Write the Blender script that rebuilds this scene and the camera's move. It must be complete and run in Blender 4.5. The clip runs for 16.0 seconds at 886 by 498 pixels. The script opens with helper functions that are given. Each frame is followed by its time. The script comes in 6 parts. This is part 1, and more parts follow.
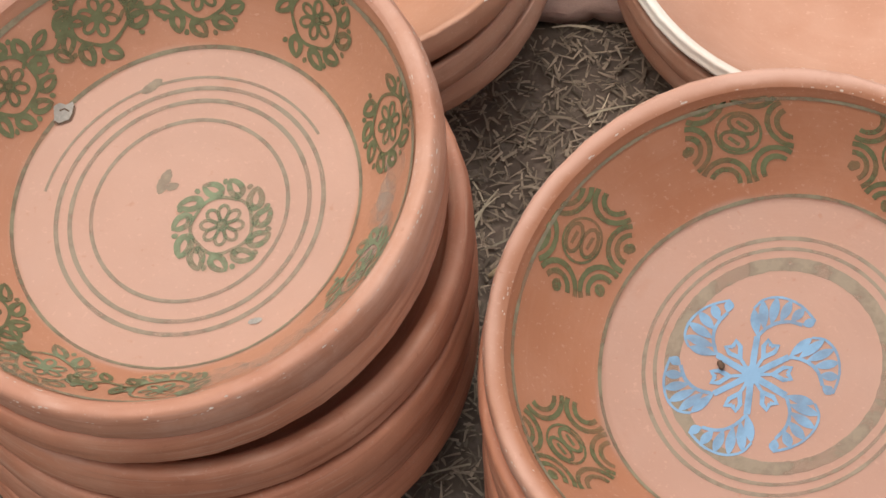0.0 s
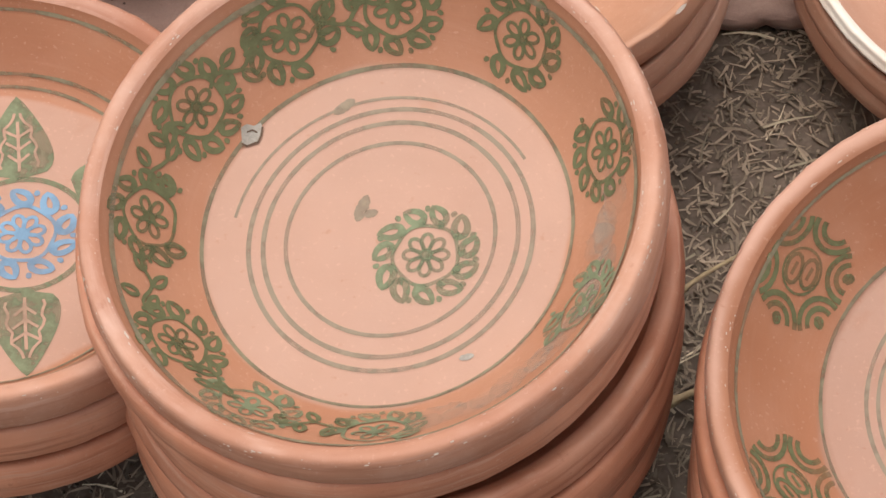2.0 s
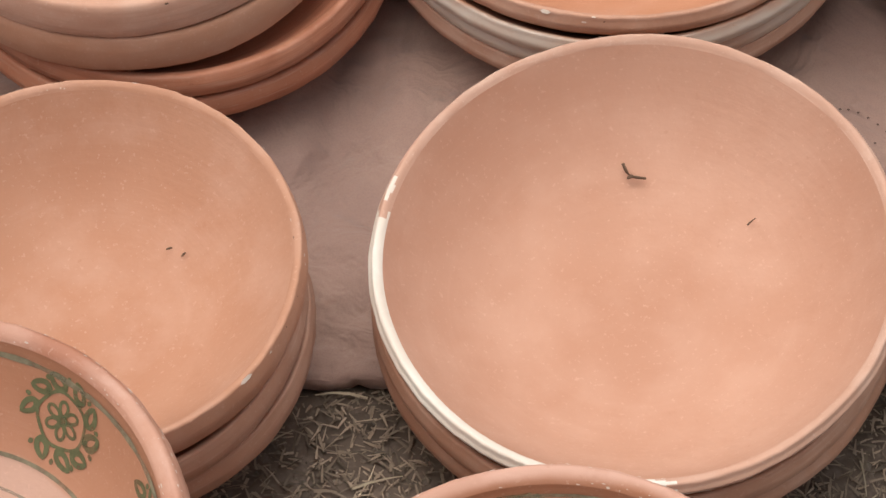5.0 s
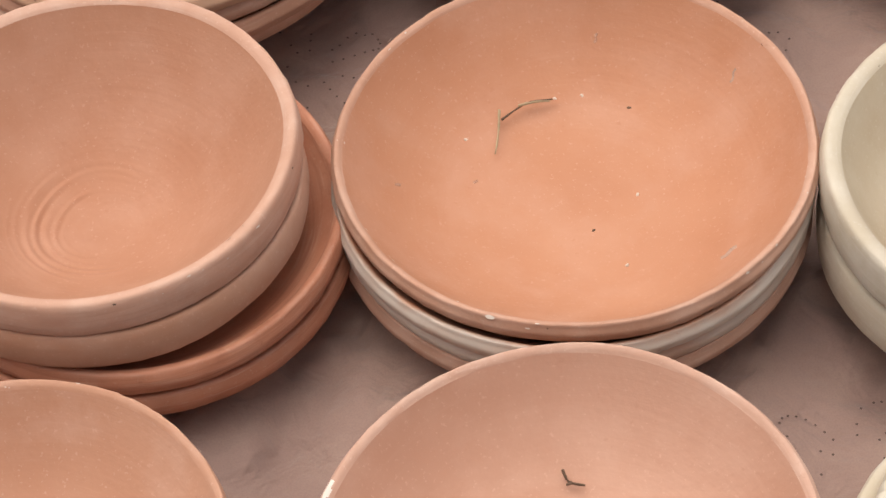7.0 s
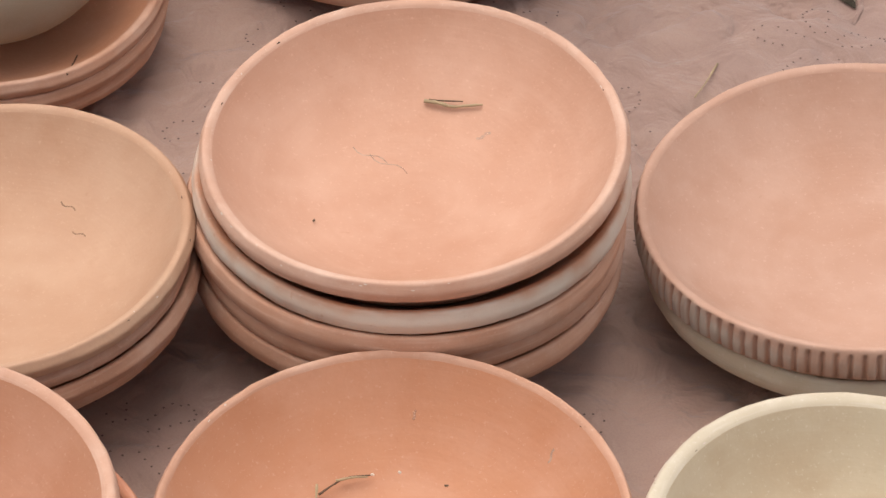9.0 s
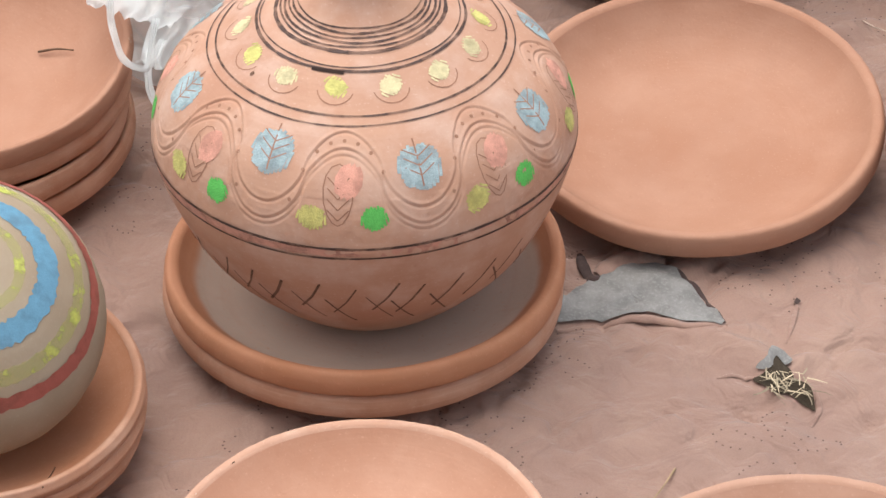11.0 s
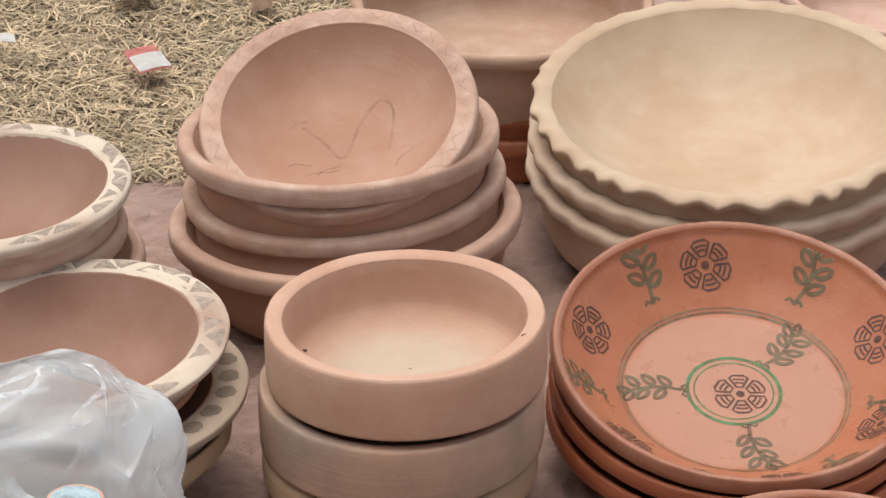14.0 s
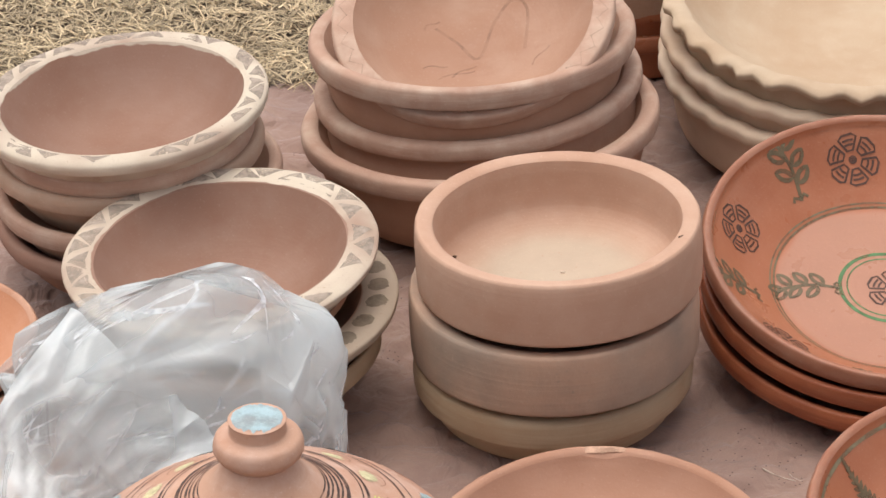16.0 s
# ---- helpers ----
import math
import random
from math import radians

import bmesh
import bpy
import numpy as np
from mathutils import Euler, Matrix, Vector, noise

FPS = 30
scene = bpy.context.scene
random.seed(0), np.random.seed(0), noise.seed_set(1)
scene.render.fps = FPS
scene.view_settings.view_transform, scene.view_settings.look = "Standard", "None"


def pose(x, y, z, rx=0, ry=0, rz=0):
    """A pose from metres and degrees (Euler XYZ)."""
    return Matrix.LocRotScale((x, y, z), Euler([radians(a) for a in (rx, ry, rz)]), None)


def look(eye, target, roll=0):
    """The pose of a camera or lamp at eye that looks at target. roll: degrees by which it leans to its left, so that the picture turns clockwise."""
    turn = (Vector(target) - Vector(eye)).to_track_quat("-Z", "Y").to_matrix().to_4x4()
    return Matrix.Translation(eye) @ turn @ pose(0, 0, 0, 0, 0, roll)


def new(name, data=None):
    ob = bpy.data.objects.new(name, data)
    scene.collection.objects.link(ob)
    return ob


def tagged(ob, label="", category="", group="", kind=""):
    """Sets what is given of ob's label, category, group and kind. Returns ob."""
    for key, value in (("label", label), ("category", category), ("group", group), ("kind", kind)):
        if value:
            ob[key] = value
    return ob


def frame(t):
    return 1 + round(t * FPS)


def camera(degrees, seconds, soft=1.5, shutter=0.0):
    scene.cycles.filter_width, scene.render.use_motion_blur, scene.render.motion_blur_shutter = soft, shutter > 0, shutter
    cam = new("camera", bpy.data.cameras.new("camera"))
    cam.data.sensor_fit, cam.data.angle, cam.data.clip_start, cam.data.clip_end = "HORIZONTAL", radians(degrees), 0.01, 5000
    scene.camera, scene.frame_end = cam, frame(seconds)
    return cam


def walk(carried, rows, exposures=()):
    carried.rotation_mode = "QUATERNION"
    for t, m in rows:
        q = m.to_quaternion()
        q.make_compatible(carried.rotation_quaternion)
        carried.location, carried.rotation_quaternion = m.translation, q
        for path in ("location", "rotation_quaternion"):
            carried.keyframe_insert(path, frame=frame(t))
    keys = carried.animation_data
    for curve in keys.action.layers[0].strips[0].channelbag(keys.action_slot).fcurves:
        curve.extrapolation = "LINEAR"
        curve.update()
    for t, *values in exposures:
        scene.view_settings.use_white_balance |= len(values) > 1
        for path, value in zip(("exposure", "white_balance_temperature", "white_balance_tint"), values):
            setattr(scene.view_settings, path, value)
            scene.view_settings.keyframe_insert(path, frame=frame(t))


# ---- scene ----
from mathutils.geometry import delaunay_2d_cdt

cam = camera(16.85, 16.0, soft=1.5)
# seconds, eye x y z, heading, pitch and roll in degrees
PATH = [
    (0.00, -0.1171, -0.1197, 1.3110, 5.712, -57.454, -5.206),
    (0.50, -0.1814, -0.0994, 1.3044, 3.752, -57.183, -3.919),
    (1.00, -0.2180, -0.0842, 1.3000, 2.447, -57.739, -2.722),
    (1.50, -0.2345, -0.0696, 1.2941, 2.672, -58.336, -2.714),
    (2.00, -0.2500, -0.0541, 1.2893, 2.965, -58.828, -2.833),
    (2.50, -0.2715, -0.0307, 1.2859, 2.495, -59.449, -2.251),
    (3.00, -0.2768, -0.0141, 1.2835, 0.165, -59.289, -0.554),
    (3.50, -0.2480, -0.0019, 1.2911, -2.483, -58.605, 0.660),
    (4.00, -0.1932, -0.0026, 1.3016, -3.067, -56.773, 0.315),
    (4.20, -0.1665, -0.0048, 1.3136, -2.585, -55.676, 0.184),
    (4.55, -0.1349, -0.0188, 1.3133, -2.191, -54.680, -0.102),
    (4.90, -0.1037, -0.0218, 1.3153, -1.507, -53.805, -0.493),
    (5.25, -0.0748, -0.0176, 1.3194, -0.680, -53.036, -0.924),
    (5.60, -0.0504, -0.0103, 1.3254, 0.144, -52.353, -1.334),
    (5.95, -0.0322, -0.0037, 1.3330, 0.817, -51.739, -1.659),
    (6.30, -0.0222, -0.0017, 1.3420, 1.194, -51.178, -1.834),
    (6.50, -0.0169, -0.0034, 1.3518, 1.380, -50.615, -1.918),
    (7.00, -0.0102, -0.0021, 1.3551, 1.600, -49.178, -1.822),
    (7.50, -0.0087, -0.0014, 1.3599, 1.247, -48.225, -1.413),
    (8.00, -0.0060, 0.0030, 1.3609, -0.498, -47.051, 0.481),
    (8.50, -0.0370, 0.0017, 1.3495, -3.739, -43.915, 3.123),
    (8.70, -0.0425, 0.0007, 1.3491, -4.358, -42.758, 3.816),
    (9.05, -0.0375, 0.0009, 1.3598, -4.453, -41.881, 4.055),
    (9.40, -0.0194, -0.0025, 1.3830, -3.938, -40.986, 3.839),
    (9.75, 0.0067, -0.0078, 1.4127, -3.053, -40.082, 3.323),
    (10.10, 0.0358, -0.0136, 1.4428, -2.040, -39.178, 2.661),
    (10.45, 0.0627, -0.0182, 1.4673, -1.139, -38.284, 2.008),
    (10.80, 0.0824, -0.0200, 1.4800, -0.592, -37.410, 1.521),
    (11.00, 0.0972, -0.0200, 1.4851, -0.292, -36.515, 1.154),
    (11.50, 0.1432, -0.0165, 1.4931, 0.668, -34.888, 0.297),
    (12.00, 0.1553, -0.0091, 1.5055, -0.160, -34.063, 0.419),
    (12.50, 0.1479, 0.0283, 1.5420, -2.025, -33.712, 1.341),
    (13.00, 0.1494, 0.0319, 1.5528, -3.069, -31.575, 1.936),
    (13.50, 0.1543, 0.0301, 1.5506, -3.639, -29.340, 2.100),
    (14.00, 0.1754, 0.0111, 1.5606, -3.911, -27.555, 2.350),
    (14.50, 0.1726, 0.0128, 1.5601, -4.839, -26.625, 3.305),
    (15.00, 0.1672, 0.0244, 1.5550, -5.051, -26.891, 3.473),
    (15.50, 0.1470, 0.0391, 1.5430, -4.031, -27.993, 2.346),
    (16.00, 0.0720, 0.0665, 1.5497, -3.151, -29.750, 0.684),
]

cam_rows = [(t, Matrix.Translation((x, y, z)) @ pose(0, 0, 0, 0, 0, h) @ pose(0, 0, 0, 90 + p) @ pose(0, 0, 0, 0, 0, r))
            for t, x, y, z, h, p, r in PATH]
exposures = [(t, 0.39 + s) for t, s in ((0.0, -0.07), (0.5, 0.0), (2.0, 0.01), (4.0, -0.08), (6.5, -0.05), (7.5, 0.04), (8.5, -0.02), (10.8, 0.2), (11.0, 0.18), (11.5, 0.04),
                                        (12.5, -0.03), (13.0, 0.06), (13.5, 0.06), (14.0, -0.03), (15.0, -0.05), (16.0, 0.0))]
walk(cam, cam_rows, exposures)

# ---- light: a bright overcast afternoon ----
world = bpy.data.worlds.new("sky")
scene.world = world
world.use_nodes = True
wn = world.node_tree
sky = wn.nodes.new("ShaderNodeTexSky")
sky.sky_type = "NISHITA"
sky.sun_disc = False
sky.sun_elevation, sky.sun_rotation = radians(80), radians(-20)
sky.air_density, sky.dust_density = 1.0, 4.0
soften = wn.nodes.new("ShaderNodeHueSaturation")
soften.inputs["Saturation"].default_value = 0.35
wn.links.new(sky.outputs[0], soften.inputs["Color"])
wn.links.new(soften.outputs[0], wn.nodes["Background"].inputs["Color"])
wn.nodes["Background"].inputs["Strength"].default_value = 0.15
sun = new("sun", bpy.data.lights.new("sun", "SUN"))
sun.data.energy, sun.data.angle, sun.data.color = 1.4, radians(70), (1.0, 0.955, 0.89)
sun.matrix_world = look((-1.6, 1.55, 4.6), (0, 1.2, 0))


# ---- materials ----
def nodes_of(name):
    m = bpy.data.materials.new(name)
    m.use_nodes = True
    nt = m.node_tree
    return m, nt, nt.nodes["Principled BSDF"]


def node(nt, kind, **values):
    n = nt.nodes.new("ShaderNode" + kind)
    for k, v in values.items():
        if k in n.inputs:
            n.inputs[k].default_value = v
        else:
            n.inputs[int(k[1:])].default_value = v
    return n


def noise_fac(nt, vec, scale, detail=4.0, lo=0.3, hi=0.7, rough=0.6):
    """Noise stretched to 0..1."""
    n = node(nt, "TexNoise", Scale=scale, Detail=detail, Roughness=rough)
    nt.links.new(vec, n.inputs["Vector"])
    r = node(nt, "MapRange", _1=lo, _2=hi)
    nt.links.new(n.outputs["Fac"], r.inputs[0])
    return r.outputs[0]


def mix(nt, fac, a, b, kind="MIX"):
    """A colour mix; fac, a and b are sockets or values."""
    n = nt.nodes.new("ShaderNodeMix")
    n.data_type, n.blend_type = "RGBA", kind
    for i, v in ((0, fac), (6, a), (7, b)):
        if isinstance(v, bpy.types.NodeSocket):
            nt.links.new(v, n.inputs[i])
        else:
            n.inputs[i].default_value = (*v, 1) if isinstance(v, tuple) else v
    return n.outputs[2]


def math_node(nt, op, a, b=0.0):
    n = nt.nodes.new("ShaderNodeMath")
    n.operation = op
    for i, v in ((0, a), (1, b)):
        if isinstance(v, bpy.types.NodeSocket):
            nt.links.new(v, n.inputs[i])
        else:
            n.inputs[i].default_value = v
    return n.outputs[0]


def smooth(nt, value, lo, hi):
    n = nt.nodes.new("ShaderNodeMapRange")
    n.interpolation_type = "SMOOTHSTEP"
    n.inputs[1].default_value, n.inputs[2].default_value = lo, hi
    nt.links.new(value, n.inputs[0])
    return n.outputs[0]


def clay(name, col, pale=None, rough=0.75, floor=None, floor_r=0.08, floor_w=0.007, rim=None, rim_r=0.12, rim_w=0.006, rings=0.16, dust=0.35, deep=None, streak=0.10):
    """Fired clay turned on a wheel. Object space: the axis is z. floor: the colour of the bare floor inside floor_r;
    rim: the colour outside rim_r; pale: blotches of dry clay bloom; deep: darker firing marks."""
    m, nt, bsdf = nodes_of(name)
    tc = nt.nodes.new("ShaderNodeTexCoord")
    info = nt.nodes.new("ShaderNodeObjectInfo")
    shift = nt.nodes.new("ShaderNodeVectorMath")
    shift.operation = "ADD"
    nt.links.new(tc.outputs["Object"], shift.inputs[0])
    spread = nt.nodes.new("ShaderNodeVectorMath")
    spread.operation = "SCALE"
    spread.inputs[0].default_value = (3.1, 5.7, 1.3)
    nt.links.new(info.outputs["Random"], spread.inputs["Scale"])
    nt.links.new(spread.outputs[0], shift.inputs[1])
    vec = shift.outputs[0]
    flat = nt.nodes.new("ShaderNodeVectorMath")
    flat.operation = "MULTIPLY"
    flat.inputs[1].default_value = (1, 1, 0)
    nt.links.new(tc.outputs["Object"], flat.inputs[0])
    ln = nt.nodes.new("ShaderNodeVectorMath")
    ln.operation = "LENGTH"
    nt.links.new(flat.outputs[0], ln.inputs[0])
    radius = ln.outputs["Value"]
    pale = pale or tuple(min(1, c * 1.15 + 0.06) for c in col)
    deep = deep or tuple(c * k for c, k in zip(col, (0.86, 0.78, 0.72)))
    c = mix(nt, noise_fac(nt, vec, 9, 3, 0.35, 0.75), col, deep)
    c = mix(nt, math_node(nt, "MULTIPLY", noise_fac(nt, vec, 22, 5, 0.45, 0.8), dust), c, pale)
    if floor:
        wob = math_node(nt, "ADD", radius, math_node(nt, "MULTIPLY", noise_fac(nt, vec, 14, 2), 0.006))
        f = smooth(nt, wob, floor_r - 0.001, floor_r + floor_w)
        flc = mix(nt, noise_fac(nt, vec, 16, 4, 0.3, 0.75), floor, tuple(k * 0.9 for k in floor))
        c = mix(nt, f, flc, c)
    if rim:
        f = smooth(nt, math_node(nt, "ADD", radius, math_node(nt, "MULTIPLY", noise_fac(nt, vec, 18, 3), -0.004)), rim_r, rim_r + rim_w)
        f = math_node(nt, "MULTIPLY", f, noise_fac(nt, vec, 7, 3, 0.2, 0.5))
        c = mix(nt, f, c, rim)
    # fine flecks and grit
    c = mix(nt, math_node(nt, "MULTIPLY", noise_fac(nt, vec, 420, 2, 0.62, 0.72), 0.35), c, pale)
    c = mix(nt, math_node(nt, "MULTIPLY", noise_fac(nt, vec, 160, 3, 0.66, 0.74), 0.4), c, deep)
    # smears left by a wet sponge on the wheel
    turn = nt.nodes.new("ShaderNodeCombineXYZ")
    nt.links.new(radius, turn.inputs[0])
    nt.links.new(info.outputs["Random"], turn.inputs[1])
    smear = math_node(nt, "MULTIPLY", noise_fac(nt, turn.outputs[0], 70, 4, 0.45, 0.7), noise_fac(nt, vec, 11, 3, 0.42, 0.65))
    c = mix(nt, math_node(nt, "MULTIPLY", smear, 0.12), c, pale)
    scuff = math_node(nt, "MULTIPLY", noise_fac(nt, vec, 48, 6, 0.58, 0.7), noise_fac(nt, vec, 6, 2, 0.5, 0.62))
    c = mix(nt, math_node(nt, "MULTIPLY", scuff, 0.35), c, deep)
    # streaks of the turning tool that run round the vessel
    lay = nt.nodes.new("ShaderNodeVectorMath")
    lay.operation = "MULTIPLY"
    lay.inputs[1].default_value = (9, 9, 240)
    nt.links.new(vec, lay.inputs[0])
    c = mix(nt, math_node(nt, "MULTIPLY", noise_fac(nt, lay.outputs[0], 1.0, 4, 0.50, 0.72), streak), c, deep)
    lay2 = nt.nodes.new("ShaderNodeVectorMath")
    lay2.operation = "MULTIPLY"
    lay2.inputs[1].default_value = (14, 14, 330)
    nt.links.new(vec, lay2.inputs[0])
    c = mix(nt, math_node(nt, "MULTIPLY", noise_fac(nt, lay2.outputs[0], 1.3, 4, 0.55, 0.72), streak * 0.7), c, pale)
    nt.links.new(c, bsdf.inputs["Base Color"])
    rr = node(nt, "MapRange", _3=rough - 0.1, _4=rough + 0.1)
    nt.links.new(noise_fac(nt, vec, 30, 3), rr.inputs[0])
    nt.links.new(rr.outputs[0], bsdf.inputs["Roughness"])
    bsdf.inputs["Specular IOR Level"].default_value = 0.3
    # throwing rings: noise that runs only across radius and height
    polar = nt.nodes.new("ShaderNodeCombineXYZ")
    nt.links.new(radius, polar.inputs[0])
    sep = nt.nodes.new("ShaderNodeSeparateXYZ")
    nt.links.new(tc.outputs["Object"], sep.inputs[0])
    nt.links.new(sep.outputs[2], polar.inputs[1])
    nt.links.new(info.outputs["Random"], polar.inputs[2])
    ring = node(nt, "TexNoise", Scale=190.0, Detail=3.0)
    nt.links.new(polar.outputs[0], ring.inputs["Vector"])
    b1 = node(nt, "Bump", Strength=rings, Distance=0.0012)
    nt.links.new(ring.outputs["Fac"], b1.inputs["Height"])
    grain = node(nt, "TexNoise", Scale=260.0, Detail=5.0)
    nt.links.new(vec, grain.inputs["Vector"])
    b2 = node(nt, "Bump", Strength=0.25, Distance=0.0008)
    nt.links.new(grain.outputs["Fac"], b2.inputs["Height"])
    nt.links.new(b1.outputs[0], b2.inputs["Normal"])
    nt.links.new(b2.outputs[0], bsdf.inputs["Normal"])
    return m


def plain(name, col, rough=0.7, var=0.25, scale=40.0, bump=0.2, worn=0.0, island=False, thin=0.0):
    """A matt colour with two scales of variation; worn: how much of it has rubbed away; thin: how far the ground shows through."""
    m, nt, bsdf = nodes_of(name)
    tc = nt.nodes.new("ShaderNodeTexCoord")
    vec = tc.outputs["Object"]
    c = mix(nt, noise_fac(nt, vec, scale, 4), col, tuple(k * (1 - var) for k in col))
    c = mix(nt, math_node(nt, "MULTIPLY", noise_fac(nt, vec, scale * 9, 2, 0.5, 0.75), var), c, tuple(min(1, k * 1.35 + 0.02) for k in col))
    if island:
        geo = nt.nodes.new("ShaderNodeNewGeometry")
        hsv = node(nt, "HueSaturation")
        v = node(nt, "MapRange", _3=0.45, _4=1.5)
        nt.links.new(geo.outputs["Random Per Island"], v.inputs[0])
        nt.links.new(v.outputs[0], hsv.inputs["Value"])
        nt.links.new(c, hsv.inputs["Color"])
        c = hsv.outputs[0]
    nt.links.new(c, bsdf.inputs["Base Color"])
    bsdf.inputs["Roughness"].default_value = rough
    bsdf.inputs["Specular IOR Level"].default_value = 0.3
    if bump:
        n = node(nt, "TexNoise", Scale=scale * 6, Detail=4.0)
        nt.links.new(vec, n.inputs["Vector"])
        b = node(nt, "Bump", Strength=bump, Distance=0.001)
        nt.links.new(n.outputs["Fac"], b.inputs["Height"])
        nt.links.new(b.outputs[0], bsdf.inputs["Normal"])
    if worn:
        n1 = noise_fac(nt, vec, 55, 5, 0.5 - worn * 0.2, 0.68 - worn * 0.2)
        inv = math_node(nt, "ADD", math_node(nt, "MULTIPLY", n1, (0.25 + worn * 0.6) * (1 - thin)), thin)
        tr = nt.nodes.new("ShaderNodeBsdfTransparent")
        ms = nt.nodes.new("ShaderNodeMixShader")
        nt.links.new(inv, ms.inputs[0])
        nt.links.new(bsdf.outputs[0], ms.inputs[1])
        nt.links.new(tr.outputs[0], ms.inputs[2])
        nt.links.new(ms.outputs[0], nt.nodes["Material Output"].inputs["Surface"])
    return m


TERRA = (0.485, 0.228, 0.126)
PINK = (0.51, 0.283, 0.19)
clay_bare = clay("terracotta", TERRA, (0.58, 0.33, 0.23))
clay_basin = clay("dusty_brown_clay", (0.43, 0.285, 0.20), (0.54, 0.41, 0.32), dust=0.6, rings=0.5)
clay_ruddy = clay("ruddy_terracotta", (0.57, 0.240, 0.134), (0.55, 0.32, 0.22), rough=0.6, dust=0.35, deep=(0.30, 0.105, 0.055), streak=0.6)
clay_dish = clay("brown_terracotta", (0.415, 0.222, 0.146), (0.51, 0.30, 0.21), dust=0.3)
clay_pink = clay("pink_terracotta", PINK, (0.64, 0.40, 0.29))
clay_edge = clay("dull_pink_terracotta", (0.47, 0.246, 0.152), (0.60, 0.38, 0.28), dust=0.45)
clay_ash = clay("terracotta_ash_side", TERRA, (0.55, 0.45, 0.38), rim=(0.58, 0.48, 0.39), rim_r=0.133, rim_w=0.005)
clay_cream = clay("cream_clay", (0.505, 0.415, 0.29), (0.62, 0.54, 0.41))
clay_tan = clay("tan_clay", (0.465, 0.28, 0.18), (0.55, 0.37, 0.25))
clay_buff = clay("buff_clay", (0.495, 0.368, 0.252), (0.56, 0.44, 0.32), rings=0.18)
clay_slip = clay("slip_coated_clay", (0.425, 0.197, 0.112), (0.58, 0.34, 0.24), rough=0.55, floor=(0.465, 0.268, 0.19), floor_r=0.0865, floor_w=0.0025,
                 rim=(0.53, 0.285, 0.195), rim_r=0.117, dust=0.2)
clay_slip_dim = clay("slip_coated_clay_ruddy", (0.375, 0.158, 0.082), (0.55, 0.32, 0.225), rough=0.55, floor=(0.40, 0.222, 0.155), floor_r=0.0860, floor_w=0.0025,
                     rim=(0.53, 0.30, 0.215), rim_r=0.117, dust=0.2)
clay_red = clay("red_glazed_clay", (0.40, 0.148, 0.075), (0.5, 0.25, 0.16), rough=0.34, floor=(0.415, 0.197, 0.125), floor_r=0.108, dust=0.2)
clay_red_side = clay("red_slip_side", (0.37, 0.108, 0.045), (0.5, 0.22, 0.12), rough=0.42, dust=0.2, deep=(0.22, 0.06, 0.028), streak=0.5)
clay_red_rim = clay("dark_glazed_rim", (0.33, 0.135, 0.078), (0.44, 0.27, 0.19), rough=0.4, dust=0.4)
clay_brown = clay("brown_clay", (0.40, 0.228, 0.153), (0.50, 0.335, 0.245), rings=0.25, dust=0.35)
clay_grey = clay("smoked_clay", (0.50, 0.31, 0.212), (0.52, 0.38, 0.28), deep=(0.27, 0.21, 0.165), dust=0.4, rings=0.4)
clay_olive = clay("olive_clay", (0.47, 0.345, 0.225), (0.52, 0.41, 0.28), rings=0.45, streak=0.6)
clay_palepink = clay("pale_dusty_clay", (0.55, 0.375, 0.30), (0.62, 0.48, 0.41), dust=0.6)
clay_swirl = clay("ringed_terracotta", (0.44, 0.215, 0.127), (0.56, 0.32, 0.22), rings=0.15)
clay_dusty = clay("dusty_pink_clay", (0.51, 0.318, 0.226), (0.60, 0.42, 0.31), rings=0.25, floor=(0.50, 0.385, 0.285), floor_r=0.062, floor_w=0.05)
m_whitewash = clay("whitewashed_rim", (0.74, 0.68, 0.58), (0.8, 0.76, 0.68), deep=(0.62, 0.47, 0.36), dust=0.3)
clay_fluted = clay("fluted_terracotta", (0.475, 0.285, 0.205), (0.58, 0.39, 0.30), rim=(0.45, 0.36, 0.29), rim_r=0.1435, rim_w=0.003)
clay_greyfloor = clay("terracotta_grey_inside", TERRA, floor=(0.53, 0.41, 0.33), floor_r=0.138)
clay_scallop = clay("grey_buff_clay", (0.63, 0.485, 0.355), (0.66, 0.52, 0.39), dust=0.6)
clay_creamrim = clay("dark_clay_cream_rim", (0.295, 0.168, 0.120), (0.36, 0.24, 0.185), rim=(0.59, 0.495, 0.385), rim_r=0.1185, rim_w=0.001)
clay_olivrim = clay("brown_clay_olive_rim", (0.34, 0.19, 0.125), (0.4, 0.26, 0.18), rim=(0.40, 0.31, 0.23), rim_r=0.116, rim_w=0.002)
clay_dark = clay("dark_brown_clay", (0.32, 0.185, 0.135), (0.36, 0.24, 0.18))
